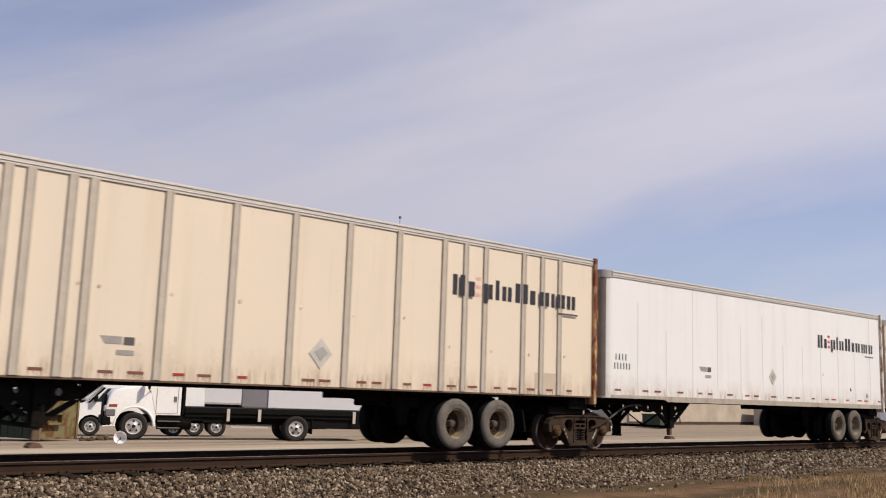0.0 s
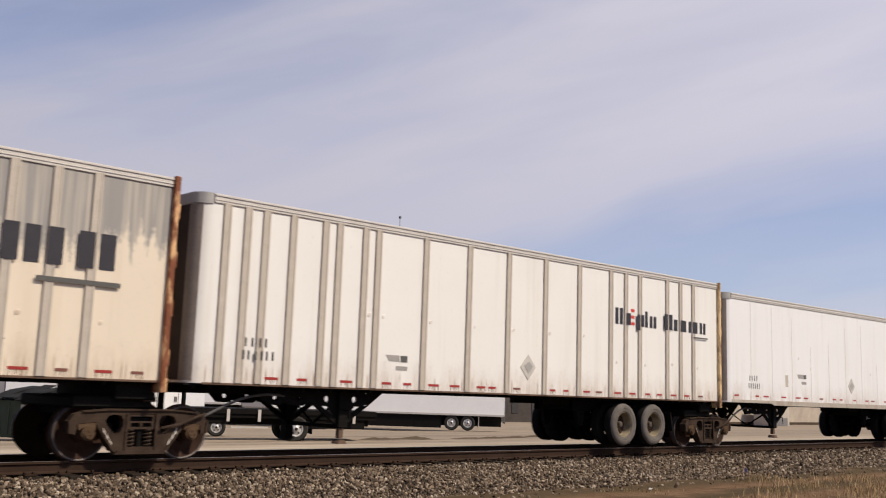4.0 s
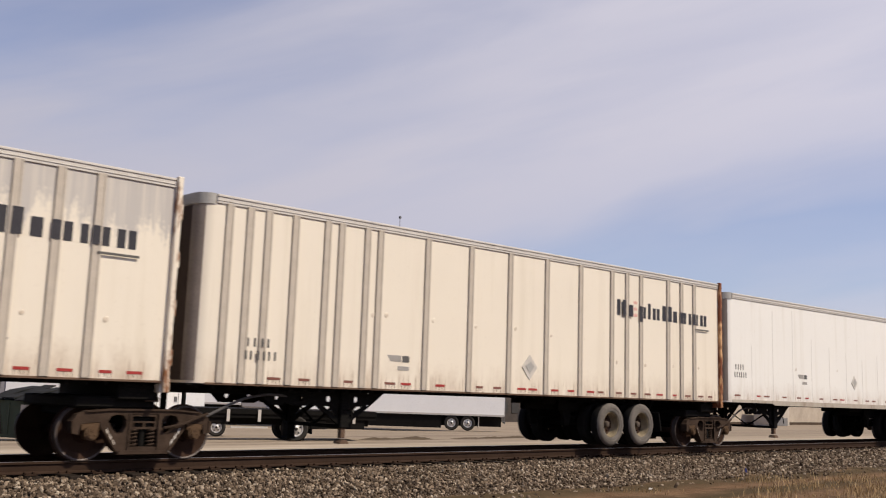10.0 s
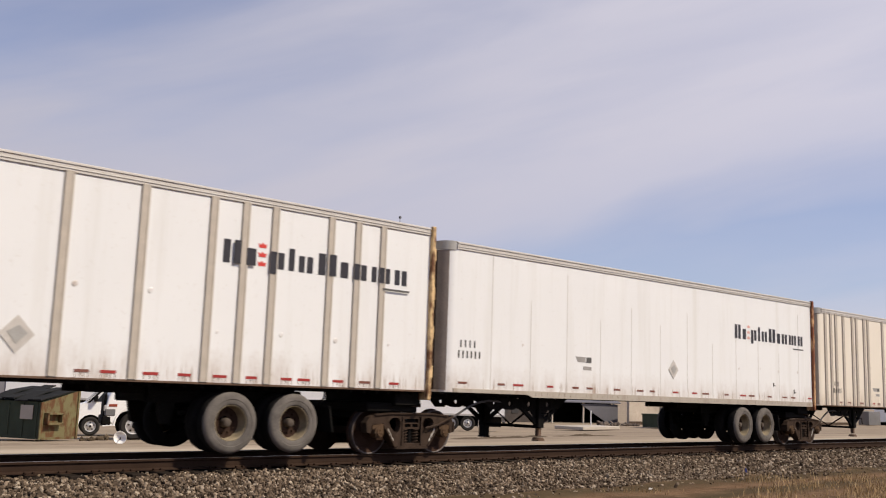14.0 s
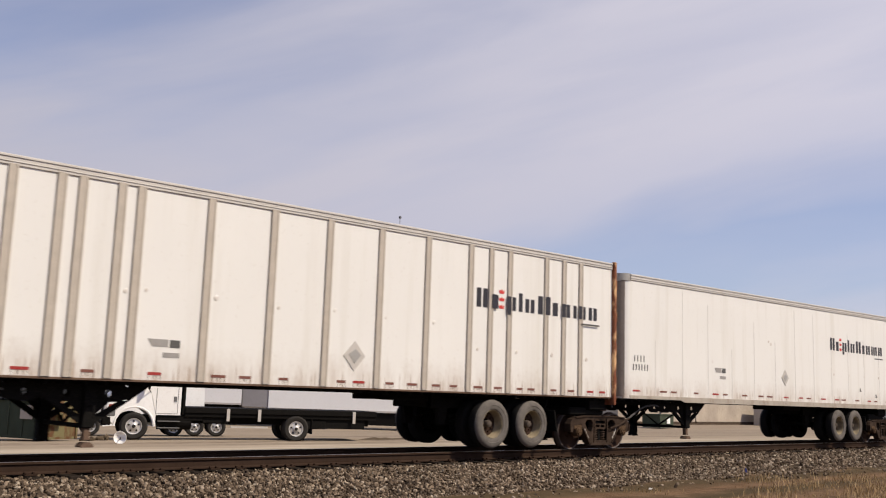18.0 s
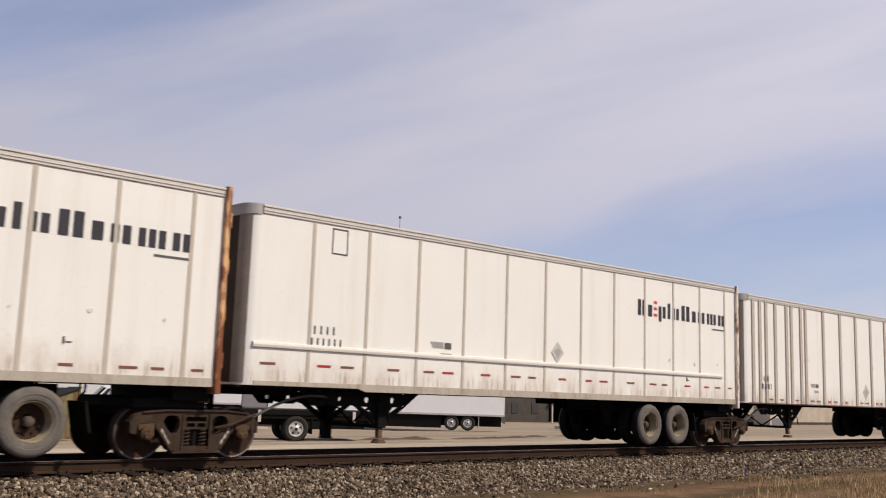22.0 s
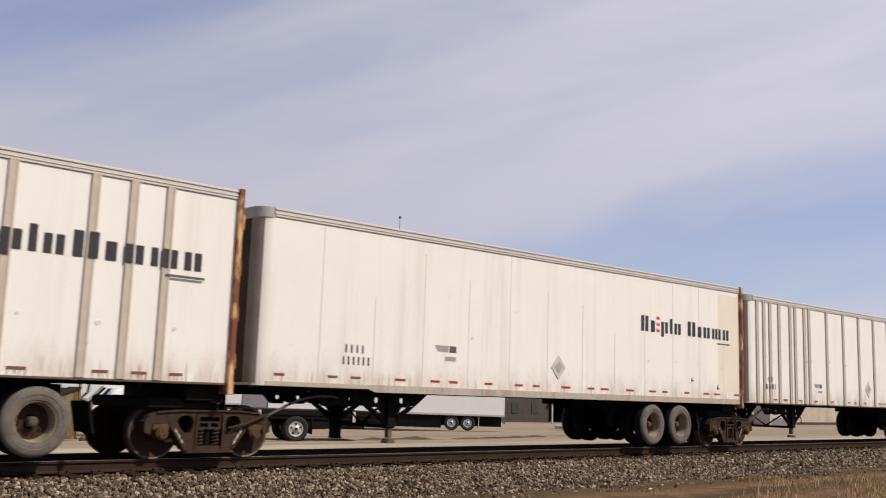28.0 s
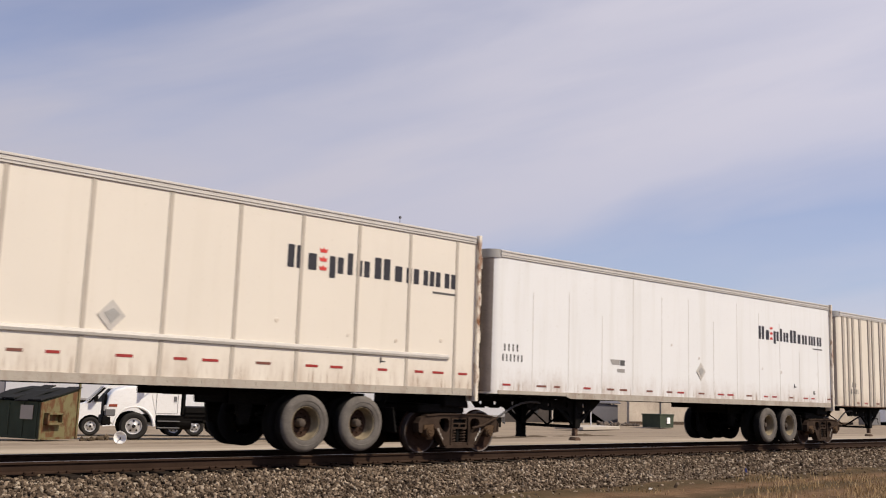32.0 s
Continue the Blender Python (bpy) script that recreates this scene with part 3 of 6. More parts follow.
def letter_blocks(top, x0, width, base, cap, level, gap_word):
    """The name painted on the side, as plain dark blocks: (advance, height class)."""
    seq = [(0.60, "cap"), (0.40, "low"), (0.24, "badge"), (0.58, "desc"), (0.27, "cap"), (0.57, "low")]
    seq += [(0.30, "gap")] if gap_word else []
    seq += [(0.70, "cap"), (0.40, "low"), (0.60, "low"), (0.80, "low"), (0.57, "low")]
    total = sum(a for a, _ in seq)
    x, badge = x0, None
    for a, kind in seq:
        w = a / total * width
        if kind == "badge":
            badge = (x + w * 0.5, w)
        elif kind != "gap":
            lo = base - cap * 0.24 if kind == "desc" else base
            hi = base + cap * (1.0 if kind == "cap" else 0.74)
            # one bar for a narrow sign, two or three for a wide one
            bars = 1 if a < 0.45 else 3 if a > 0.75 else 2
            step = w * 0.86 / bars
            for i in range(bars):
                low = lo if i == 0 else base
                mark_block("name_bar", x + w * 0.07 + i * step + step * 0.14, x + w * 0.07 + i * step + step * 0.86, low, hi, level(x + w * 0.07 + i * step + step * 0.14, x + w * 0.07 + i * step + step * 0.86), MAT["logo"], top)
        x += w
    return badge


def badge_block(bm, cx, cz, w, hgt, y):
    prism(bm, [(cx - w * 0.40, cz - hgt / 2), (cx + w * 0.40, cz - hgt / 2), (cx + w / 2, cz + hgt * 0.32), (cx + w * 0.22, cz + hgt * 0.05),
               (cx, cz + hgt / 2), (cx - w * 0.22, cz + hgt * 0.05), (cx - w / 2, cz + hgt * 0.32)], y - 0.003, y)


MESH = {}


def hole_cell(bm, x0, x1, z0, z1, cx, cz, r, y0, y1, n=12):
    """A piece of plate with one round hole."""
    rings = []
    for y in (y0, y1):
        ins, out = [], []
        for i in range(n):
            a = 2 * math.pi * (i + 0.5) / n
            c, s = math.cos(a), math.sin(a)
            ins.append(bm.verts.new((cx + r * c, y, cz + r * s)))
            k = min(((x1 - cx) if c > 0 else (cx - x0)) / max(1e-6, abs(c)), ((z1 - cz) if s > 0 else (cz - z0)) / max(1e-6, abs(s)))
            out.append(bm.verts.new((cx + k * c, y, cz + k * s)))
        rings.append((ins, out))
    (a, b), (c, d) = rings
    fs = []
    for i in range(n):
        j = (i + 1) % n
        fs += [bm.faces.new((a[i], b[i], b[j], a[j])), bm.faces.new((c[j], d[j], d[i], c[i])), bm.faces.new((a[i], a[j], c[j], c[i])), bm.faces.new((b[j], b[i], d[i], d[j]))]
    bmesh.ops.recalc_face_normals(bm, faces=fs)


def stand(ob, x, z0, z1):
    """Shorten an upright so that its head stays under the falling roof."""
    k = (z1 + FALL[0] * x / TRAIL_LEN - z0) / (z1 - z0)
    ob.scale.z, ob.location.z = k, z0 * (1 - k)
    return ob


def mark_block(name, x0, x1, z0, z1, y, material, parent):
    """One painted block with clipped corners."""
    c = min(x1 - x0, z1 - z0) * 0.05
    bm = bm_new()
    prism(bm, [(x0 + c, z0), (x1 - c, z0), (x1, z0 + c), (x1, z1 - c), (x1 - c, z1), (x0 + c, z1), (x0, z1 - c), (x0, z0 + c)], y - 0.003, y)
    return part(name, bm, material, parent)


TALL, ROUND = 1.027, 1.042
AXLE_Z = 0.575


def grow(top, done):
    """Bring a trailer from its drawing to its true height and wheel size."""
    for ob in top.children_recursive:
        wheel = ob.data.name.split(".")[0] in ("tyre", "rim", "sidewall", "wheel_disc", "hub")
        if ob.data not in done:
            done.add(ob.data)
            ob.data.transform(Matrix.Diagonal((ROUND, 1, ROUND, 1) if wheel else (1, 1, TALL, 1)))
        if not (wheel and ob.parent != top):
            ob.location.z *= TALL


GROWN = set()
# how far each sliding tandem sits behind the usual place
SLIDE = (-0.11, 0.9, -0.13, 0.01, -0.19, -0.11, -0.15, -0.56, 0.02, -0.02, 0.08, 0.5, 0.2, 0.17, 0.2, 0.16, -0.04, 0.08, 0.01, 0.04, 0.09, 0.16, 0.2, 0.1)


def trailer(spec, k):
    kind, paint, label = spec["kind"], spec["paint"], spec["label"]
    FALL[0] = {"P": 0.12, "S": 0.17}.get(kind, 0.15)
    top = thing("road_rail_trailer", label, "freight trailer", "train of trailers")
    face = SIDE
    # body shell
    bm = bm_new()
    prism(bm, nose_outline(), BODY_Z0, BODY_Z1 - 0.02, "z")
    part("body", tilt_top(bm), paint, top, smooth=True)
    bm = bm_new()
    prism(bm, nose_outline(0.004, x_rear=-0.01), BODY_Z1 - 0.02, BODY_Z1, "z")
    part("roof", tilt_top(bm), MAT["aluminium"], top, "thin aluminium roof sheet")
    # trim round the top and the foot
    bm = bm_new()
    box(bm, -15.72, -0.02, face - 0.022, face + 0.01, BODY_Z1 - 0.15, BODY_Z1 + 0.004, 0.006)
    part("top_rail", tilt_top(bm), MAT["rail_trim"], top, "aluminium top rail")
    for z0, z1, d in ((0.038, 0.010, 0.036), (0.106, 0.090, 0.032)):
        bm = bm_new()
        box(bm, -15.72, -0.02, face - d, face - 0.0215, BODY_Z1 - z0, BODY_Z1 - z1, 0.003)
        part("rail_bead", tilt_top(bm), MAT["rail_trim"], top)
    bm = bm_new()
    box(bm, -15.72, -0.02, -face - 0.01, -face + 0.022, BODY_Z1 - 0.15, BODY_Z1 + 0.004)
    part("top_rail", tilt_top(bm), MAT["rail_trim"], top)
    bm = bm_new()
    o = [p for p in nose_outline() if p[0] < -15.5]
    band(bm, o, [p for p in nose_outline(0.014) if p[0] < -15.5], BODY_Z1 - 0.17, BODY_Z1 + 0.008)
    part("nose_cap", tilt_top(bm), MAT["aluminium"], top, "dull aluminium cap round the nose", True)
    # front panel in a dark colour that stands in for its shade
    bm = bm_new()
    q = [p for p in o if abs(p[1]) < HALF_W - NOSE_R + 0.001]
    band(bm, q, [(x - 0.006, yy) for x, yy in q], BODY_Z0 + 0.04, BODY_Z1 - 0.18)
    part("nose_panel", tilt_top(bm), MAT["nose"], top, "front panel darkened for the shade between trailers")
    for s in (-1, 1):
        bm = bm_new()
        # the curved corner, coloured darker for shade but for its outer third
        i0, i1 = (4, 10) if s < 0 else (10, 16)
        band(bm, nose_outline()[i0:i1], nose_outline(0.007)[i0:i1], BODY_Z0 + 0.04, BODY_Z1 - 0.18)
        part("corner_post", tilt_top(bm), MAT["corner"], top, smooth=True)
    bm = bm_new()
    if kind == "P":
        box(bm, -15.72, -0.02, face - 0.014, face + 0.01, BODY_Z0 - 0.02, BODY_Z0 + 0.015, 0.005)
        part("bottom_rail", bm, MAT["lip"], top, "thin rusty bottom lip")
    else:
        # shallow under the nose, deeper from the landing gear back
        box(bm, -15.72, -13.45, face - 0.012, face + 0.01, BODY_Z0 - 0.004, BODY_Z0 + 0.077, 0.004)
        prism(bm, [(-13.45, BODY_Z0 + 0.078), (-13.45, BODY_Z0 - 0.01), (-13.30, BODY_Z0 - 0.056), (-0.02, BODY_Z0 - 0.056), (-0.02, BODY_Z0 + 0.078)], face - 0.015, face + 0.01)
        part("bottom_rail", bm, MAT["bottom_rail"], top, "dirty riveted bottom rail")
        if "rivets" not in MESH:
            bm = bm_new()
            for i in range(66):
                x = -13.2 + 0.2 * i
                box(bm, x - 0.008, x + 0.008, -0.014, 0.0, BODY_Z0 - 0.02, BODY_Z0 + 0.055)
            MESH["rivets"] = data_of("rail_ribs", bm, MAT["bottom_rail"])
        tagged(shared("rail_ribs", MESH["rivets"], top, pose(0, face - 0.006, 0)), kind="stuff")
    # posts or seams
    if kind == "P":
        if "post" not in MESH:
            MESH["post"] = post_mesh(0.158, 0.036)
        for x in POSTS_P:
            stand(shared("side_post", MESH["post"], top, pose(x, face, 0)), x, BODY_Z0 + 0.02, BODY_Z1 - 0.13)
    elif kind in "JB":
        if "joint" not in MESH:
            MESH["joint"] = post_mesh(0.075, 0.012, BODY_Z0 + 0.079)
        for x in POSTS_J:
            stand(shared("joint_strip", MESH["joint"], top, pose(x, face, 0)), x, BODY_Z0 + 0.079, BODY_Z1 - 0.13)
    else:
        if "seam" not in MESH:
            bm = bm_new()
            prism(bm, [(-0.020, 0.0), (-0.014, -0.004), (0.014, -0.004), (0.020, 0.0)], BODY_Z0 + 0.08, BODY_Z1 - 0.16, "z")
            MESH["seam"] = data_of("panel_seam", bm, MAT["seam"])
        for i, x in enumerate(SEAMS_S):
            cut = spec["rng"].uniform(0.45, 0.99)
            s = shared("panel_seam", MESH["seam"], top, pose(x, face, (BODY_Z0 + 0.08) * (1 - cut)))
            s.scale = (0.6, 1, cut)
    if kind == "B":
        bm = bm_new()
        prism(bm, [(face, 1.80), (face - 0.035, 1.81), (face - 0.045, 1.85), (face - 0.035, 1.89), (face, 1.90)], -15.78, -0.75, "x")
        part("belt_rail", bm, MAT["rail_trim"] if k == 21 else MAT["cap"], top, "long horizontal rub rail")
    # rear frame with hinges
    bm = bm_new()
    for s in (-1, 1):
        box(bm, -0.02, 0.075, s * 1.30 - 0.075, s * 1.30 + (0.035 if s > 0 else 0.02), 1.02, BODY_Z1 + 0.03, 0.012)
    box(bm, -0.02, 0.075, -1.22, 1.22, BODY_Z1 - 0.12, BODY_Z1 + 0.02, 0.01)
    box(bm, -0.03, 0.13, -1.30, 1.30, 1.02, 1.24, 0.01)
    frame_part = part("rear_frame", bm, spec["rear"], top, "rear door frame with chipped paint and rust")
    bm = bm_new()
    box(bm, 0.0, 0.055, -0.004 + 0.004, 1.235, 1.25, BODY_Z1 - 0.13, 0.006)
    box(bm, 0.0, 0.055, -1.235, -0.006, 1.25, BODY_Z1 - 0.13, 0.006)
    part("rear_doors", bm, paint, top)
    if "hinge" not in MESH:
        bm = bm_new()
        box(bm, 0.03, 0.135, -0.055, 0.02, -0.09, 0.09, 0.022)
        cyl(bm, (0.10, -0.045, -0.12), (0.10, -0.045, 0.12), 0.026, 10)
        MESH["hinge"] = [data_of("hinge", bm.copy(), MAT[r]) for r in ("rear_yellow", "rear_rust", "rear_white")]
        bm.free()
    for z in (1.55, 2.30, 3.05, 3.80):
        h = new("hinge", MESH["hinge"][spec["hinge"]])
        h.parent, h.location = frame_part, (-0.02, face - 0.005, z)
    # underframe
    if "floor" not in MESH:
        bm = bm_new()
        box(bm, -16.0, 0.0, -1.22, 1.22, BODY_Z0 - 0.035, BODY_Z0 - 0.005)
        for i in range(52):
            x = -15.8 + 0.305 * i
            box(bm, x - 0.03, x + 0.03, -1.2, 1.2, BODY_Z0 - 0.075, BODY_Z0 - 0.035)
        for y in (-0.46, 0.46):
            box(bm, -6.4, -2.55, y - 0.06, y + 0.06, BODY_Z0 - 0.19, BODY_Z0 - 0.07)
        # boxed rear frame that carries the coupling
        box(bm, -0.62, 0.04, -1.12, 1.12, 0.90, BODY_Z0 - 0.03, 0.02)
        box(bm, -0.60, 0.02, -0.95, 0.95, 0.79, 0.91, 0.02)
        MESH["floor"] = data_of("floor_frame", bm, MAT["black"])
        bm = bm_new()
        box(bm, -16.1, -14.3, -0.62, 0.62, BODY_Z0 - 0.16, BODY_Z0 - 0.02, 0.02)
        cyl(bm, (-15.73, 0.0, 0.66), (-15.73, 0.0, BODY_Z0 - 0.02), 0.055, 10)
        box(bm, -15.83, -15.63, -0.10, 0.10, 0.66, 0.74, 0.015)
        MESH["coupler"] = data_of("coupler_plate", bm, MAT["black"])
        # landing gear at the front
        bm = bm_new()
        box(bm, -0.10, 0.10, -0.09, 0.09, 0.48, BODY_Z0 - 0.02, 0.012)
        MESH["leg"] = data_of("leg", bm, MAT["black"])
        bm = bm_new()
        prism(bm, [(-0.10, 0.20), (0.10, 0.20), (0.10, 0.222), (0.05, 0.27), (-0.05, 0.27), (-0.10, 0.222)], -0.10, 0.10)
        box(bm, -0.052, 0.052, -0.052, 0.052, 0.30, 0.60, 0.008)
        MESH["foot"] = data_of("sand_shoe", bm.copy(), MAT["lip"])
        box(bm, -0.09, 0.09, -0.09, 0.09, 0.24, 0.6, 0.008)
        MESH["foot_dark"] = data_of("sand_shoe", bm, MAT["black"])
        bm = bm_new()
        # gusset with round holes: bars round the openings
        for s in (-1, 1):
            prism(bm, [(s * 0.64, 0.88), (s * 0.50, 0.88), (s * 0.05, 0.62), (s * 0.05, 0.50)], -0.03, 0.03)
            prism(bm, [(s * 0.05, 0.60), (s * 0.34, 0.88), (s * 0.05, 0.88)], -0.012, 0.012)
        zt, zb = BODY_Z0 - 0.02, 0.86
        for x0, x1, cx, r in ((-1.62, -1.28, -1.46, 0.052), (-1.28, -0.72, -0.97, 0.052), (-0.72, -0.02, -0.34, 0.058), (-0.02, 0.62, 0.30, 0.058)):
            hole_cell(bm, x0, x1, zb, zt, cx, 0.985, r, -0.02, 0.02)
        prism(bm, [(0.62, zb), (0.62, zt), (1.05, zt)], -0.02, 0.02)
        prism(bm, [(-1.62, zb), (-1.62, zt), (-1.95, zt)], -0.02, 0.02)
        MESH["gusset"] = data_of("gusset", bm, MAT["black"])
        bm = bm_new()
        tube(bm, [(0, -0.9, 0.50), (0, 0.9, 0.50)], 0.035, 8)
        tube(bm, [(0, -0.85, 1.05), (0.0, 0, 0.52), (0, 0.85, 1.05)], 0.028, 6)
        tube(bm, [(-0.05, -0.98, 0.80), (-0.05, -1.18, 0.80), (-0.05, -1.20, 0.62)], 0.014, 6)
        MESH["crossbar"] = data_of("cross_brace", bm, MAT["black"])
        bm = bm_new()
        pts = [(-15.50, -1.02, 0.66), (-15.28, -1.02, 0.76), (-15.05, -1.0, 0.86), (-14.80, -0.97, 0.945), (-14.55, -0.93, 1.0), (-14.25, -0.90, 1.035), (-13.95, -0.86, 1.03), (-13.70, -0.82, 0.99), (-13.50, -0.78, 0.92)]
        tube(bm, pts, 0.024, 7)
        MESH["hose"] = data_of("air_hose", bm, MAT["hose"], True)
        # wheels and their hangers
        MESH["tyre"], MESH["rim"], MESH["sidewall"], MESH["disc"], MESH["hub"] = tyre_mesh(), rim_mesh(), sidewall_mesh(), disc_mesh(), hub_mesh()
        bm = bm_new()
        for y in (-0.52, 0.52):
            box(bm, -5.5, -2.52, y - 0.07, y + 0.07, 0.86, BODY_Z0 - 0.12, 0.01)
            for x in (-5.15, -3.8, -2.68):
                prism(bm, [(x - 0.16, 0.90), (x + 0.16, 0.90), (x + 0.08, 0.52), (x - 0.08, 0.52)], y - 0.05, y + 0.05)
            for x in (-4.35, -3.10):
                tube(bm, [(x - 0.55, y, 0.70), (x, y, 0.78), (x + 0.55, y, 0.70)], 0.04, 6)
        box(bm, -5.5, -5.3, -0.6, 0.6, 0.88, 1.1)
        box(bm, -2.72, -2.52, -0.6, 0.6, 0.88, 1.1)
        MESH["slider"] = data_of("suspension", bm, MAT["black"])
        bm = bm_new()
        cyl(bm, (0, -0.95, 0), (0, 0.95, 0), 0.065, 12)
        for y in (-0.62, 0.62):
            cyl(bm, (0, y - 0.1, 0), (0, y + 0.1, 0), 0.19, 16)
        MESH["axle"] = data_of("axle", bm, MAT["black"])
        bm = bm_new()
        prism(bm, [(-2.37, 0.85), (-2.33, 0.85), (-2.24, 0.42), (-2.28, 0.42)], -0.32, 0.32)
        tube(bm, [(-2.35, -0.32, 0.85), (-2.35, 0.32, 0.85)], 0.022, 6)
        tube(bm, [(-2.35, 0.0, 0.85), (-2.33, 0.0, 0.93), (-2.25, 0.0, 1.0), (-2.24, 0.0, 1.16)], 0.018, 6)
        MESH["flap"] = data_of("mud_flap", bm, MAT["black"])
    shared("floor_frame", MESH["floor"], top, pose(0, 0, 0))
    shared("coupler_plate", MESH["coupler"], top, pose(0, 0, 0))
    for y in (-0.84, 0.84):
        leg = shared("landing_leg", MESH["leg"], top, pose(-12.55, y, 0))
        shared("sand_shoe", MESH["foot"] if y < 0 else MESH["foot_dark"], leg, pose(0, 0, 0))
        shared("gusset", MESH["gusset"], leg, pose(0, 0, 0))
    shared("cross_brace", MESH["crossbar"], top, pose(-12.55, 0, 0))
    shared("air_hose", MESH["hose"], top, pose(0, 0, 0))
    slide = SLIDE[k] + 0.08
    shared("suspension", MESH["slider"], top, pose(slide, 0, 0))
    for x in (-4.35, -3.10):
        x += slide
        shared("axle", MESH["axle"], top, pose(x, 0, AXLE_Z))
        for y, s in ((-1.275, 1), (-0.60, -1), (1.275, -1), (0.60, 1)):
            # the outer wheel shows its deep dish, the inner one turns its back
            t = shared("tyre", MESH["tyre"], top, pose(x, y, AXLE_Z, 0, spec["rng"].uniform(0, 360), 0) if s > 0 else pose(x, y, AXLE_Z, 0, 0, 180))
            if abs(y) > 1:
                shared("rim", MESH["rim"], t, pose(0, 0, 0))
                for piece in ("sidewall", "disc", "hub"):
                    shared("wheel_disc" if piece == "disc" else piece, MESH[piece], t, pose(0, 0, 0))
    for y in (-0.95, 0.95):
        shared("mud_flap", MESH["flap"], top, pose(slide, y, 0))
    # markings
    def level(x0, x1):
        # paint lies on the posts where it meets one, else on the sheet
        return face - (0.0385 if kind == "P" and any(x0 - 0.078 < p < x1 + 0.078 for p in POSTS_P) else 0.002)

    y = face - 0.002
    lx0, lx1, base, cap = spec["logo"]
    cr = letter_blocks(top, lx0, lx1 - lx0, base, cap, level, spec.get("wide", False))
    for i in range(3):
        bm = bm_new()
        badge_block(bm, cr[0], base + cap * (0.16 + 0.40 * i) + spec.get("badge_up", 0.0), cr[1] * spec.get("badge", 1.0), cap * 0.24 * spec.get("badge", 1.0), level(cr[0] - cr[1] / 2, cr[0] + cr[1] / 2) - 0.001)
        part("red_badge", bm, MAT["logo_red"] if not spec.get("pale") else MAT["pale_red"], top)
    mark_block("small_word", lx1 - 0.88 * cap * 2, lx1, base - 0.34 * cap, base - 0.24 * cap, level(lx1 - 0.88 * cap * 2, lx1), MAT["small_mark"], top)
    nx, nz, nw = spec["number"]
    if "digit" not in MESH:
        bm = bm_new()
        box(bm, 0.0, 0.040, -0.003, 0.0, 0.0, 0.145)
        MESH["digit"] = data_of("number_bar", bm, MAT["small_mark"])
    for i in range(4):
        shared("number_bar", MESH["digit"], top, pose(nx + 0.05 + i * nw * 0.185, level(nx + 0.05 + i * nw * 0.185, nx + 0.09 + i * nw * 0.185), nz + 0.21))
    for i in range(6):
        shared("number_bar", MESH["digit"], top, pose(nx + i * nw / 6, level(nx + i * nw / 6, nx + i * nw / 6 + 0.04), nz))
    ex, ez, es = spec["emblem"]
    if es > 1.5:
        for i in range(5):
            bm = bm_new()
            box(bm, ex + i * 0.03 * es, ex + 0.42 * es, y - 0.003, y, ez - i * 0.032 * es, ez - i * 0.032 * es + 0.018 * es)
            part("emblem_stripe", bm, MAT["small_mark"], top)
    else:
        bm = bm_new()
        prism(bm, [(ex, ez + 0.02), (ex + 0.42 * es, ez + 0.02), (ex + 0.42 * es, ez - 0.11 * es), (ex + 0.10 * es, ez - 0.11 * es)], y - 0.003, y)
        part("emblem_stripe", bm, MAT["emblem"], top)
    mark_block("emblem_block", ex + 0.45 * es, ex + 0.66 * es, ez - 0.12 * es, ez + 0.02 * es, y, MAT["small_mark"], top)
    mark_block("emblem_bar", ex + 0.32 * es, ex + 0.66 * es, ez - 0.30 * es, ez - 0.21 * es, y, MAT["emblem"], top)
    dx, dz, ds = spec["placard"]
    bm = bm_new()
    prism(bm, [(dx - ds, dz), (dx, dz - ds * 1.05), (dx + ds, dz), (dx, dz + ds * 1.05)], y - 0.012, y)
    pl = part("placard_holder", bm, MAT["placard"], top, "grey diamond placard holder")
    bm = bm_new()
    prism(bm, [(dx - ds * 0.55, dz + 0.03), (dx, dz - ds * 0.55), (dx + ds * 0.6, dz + 0.02), (dx + 0.02, dz + ds * 0.5)], y - 0.018, y - 0.0125)
    part("flap_plate", bm, MAT["aluminium"], pl)
    # reflective strips along the foot
    if "strip" not in MESH:
        bm = bm_new()
        box(bm, -0.15, 0.15, -0.003, 0.0, -0.022, 0.022)
        MESH["strip"] = [data_of("reflector_strip", bm.copy(), MAT["reflector"]), data_of("reflector_strip", bm.copy(), MAT["reflector_old"])]
        bm.free()
    if "drip" not in MESH:
        bm = bm_new()
        for x, w, h in ((-0.13, 0.006, 0.085), (-0.02, 0.010, 0.05), (0.05, 0.005, 0.09), (0.135, 0.007, 0.075)):
            prism(bm, [(x - w, -0.028), (x + w, -0.028), (x + w * 0.5, -0.028 - h), (x - w * 0.5, -0.028 - h)], -0.0015, 0.0)
        MESH["drip"] = data_of("rust_drips", bm, MAT["lip"])
    zz = BODY_Z0 + {"P": 0.115, "B": 0.36}.get(kind, 0.19)
    rng = spec["rng"]
    if kind == "P":
        places = []
        for p, q in zip(POSTS_P, POSTS_P[1:] + (-0.1,)):
            if q - p > 1.0:
                places += [p + rng.uniform(0.30, 0.45)] + ([p + rng.uniform(0.75, 0.92)] if rng.random() < 0.75 else [])
            elif q - p > 0.5:
                places.append((p + q) / 2)
    else:
        lines = POSTS_J if kind in "JB" else SEAMS_S
        places = [-15.45]
        for i, (p, q) in enumerate(zip(lines, lines[1:] + (-0.06,))):
            if q - p < 0.8:
                places.append((p + q) / 2)
            elif i % 2 == 0:
                places += [p + 0.34 + rng.uniform(-0.03, 0.03), p + 0.86 + rng.uniform(-0.03, 0.03)]
            else:
                places.append(p + 0.66 + rng.uniform(-0.05, 0.05))
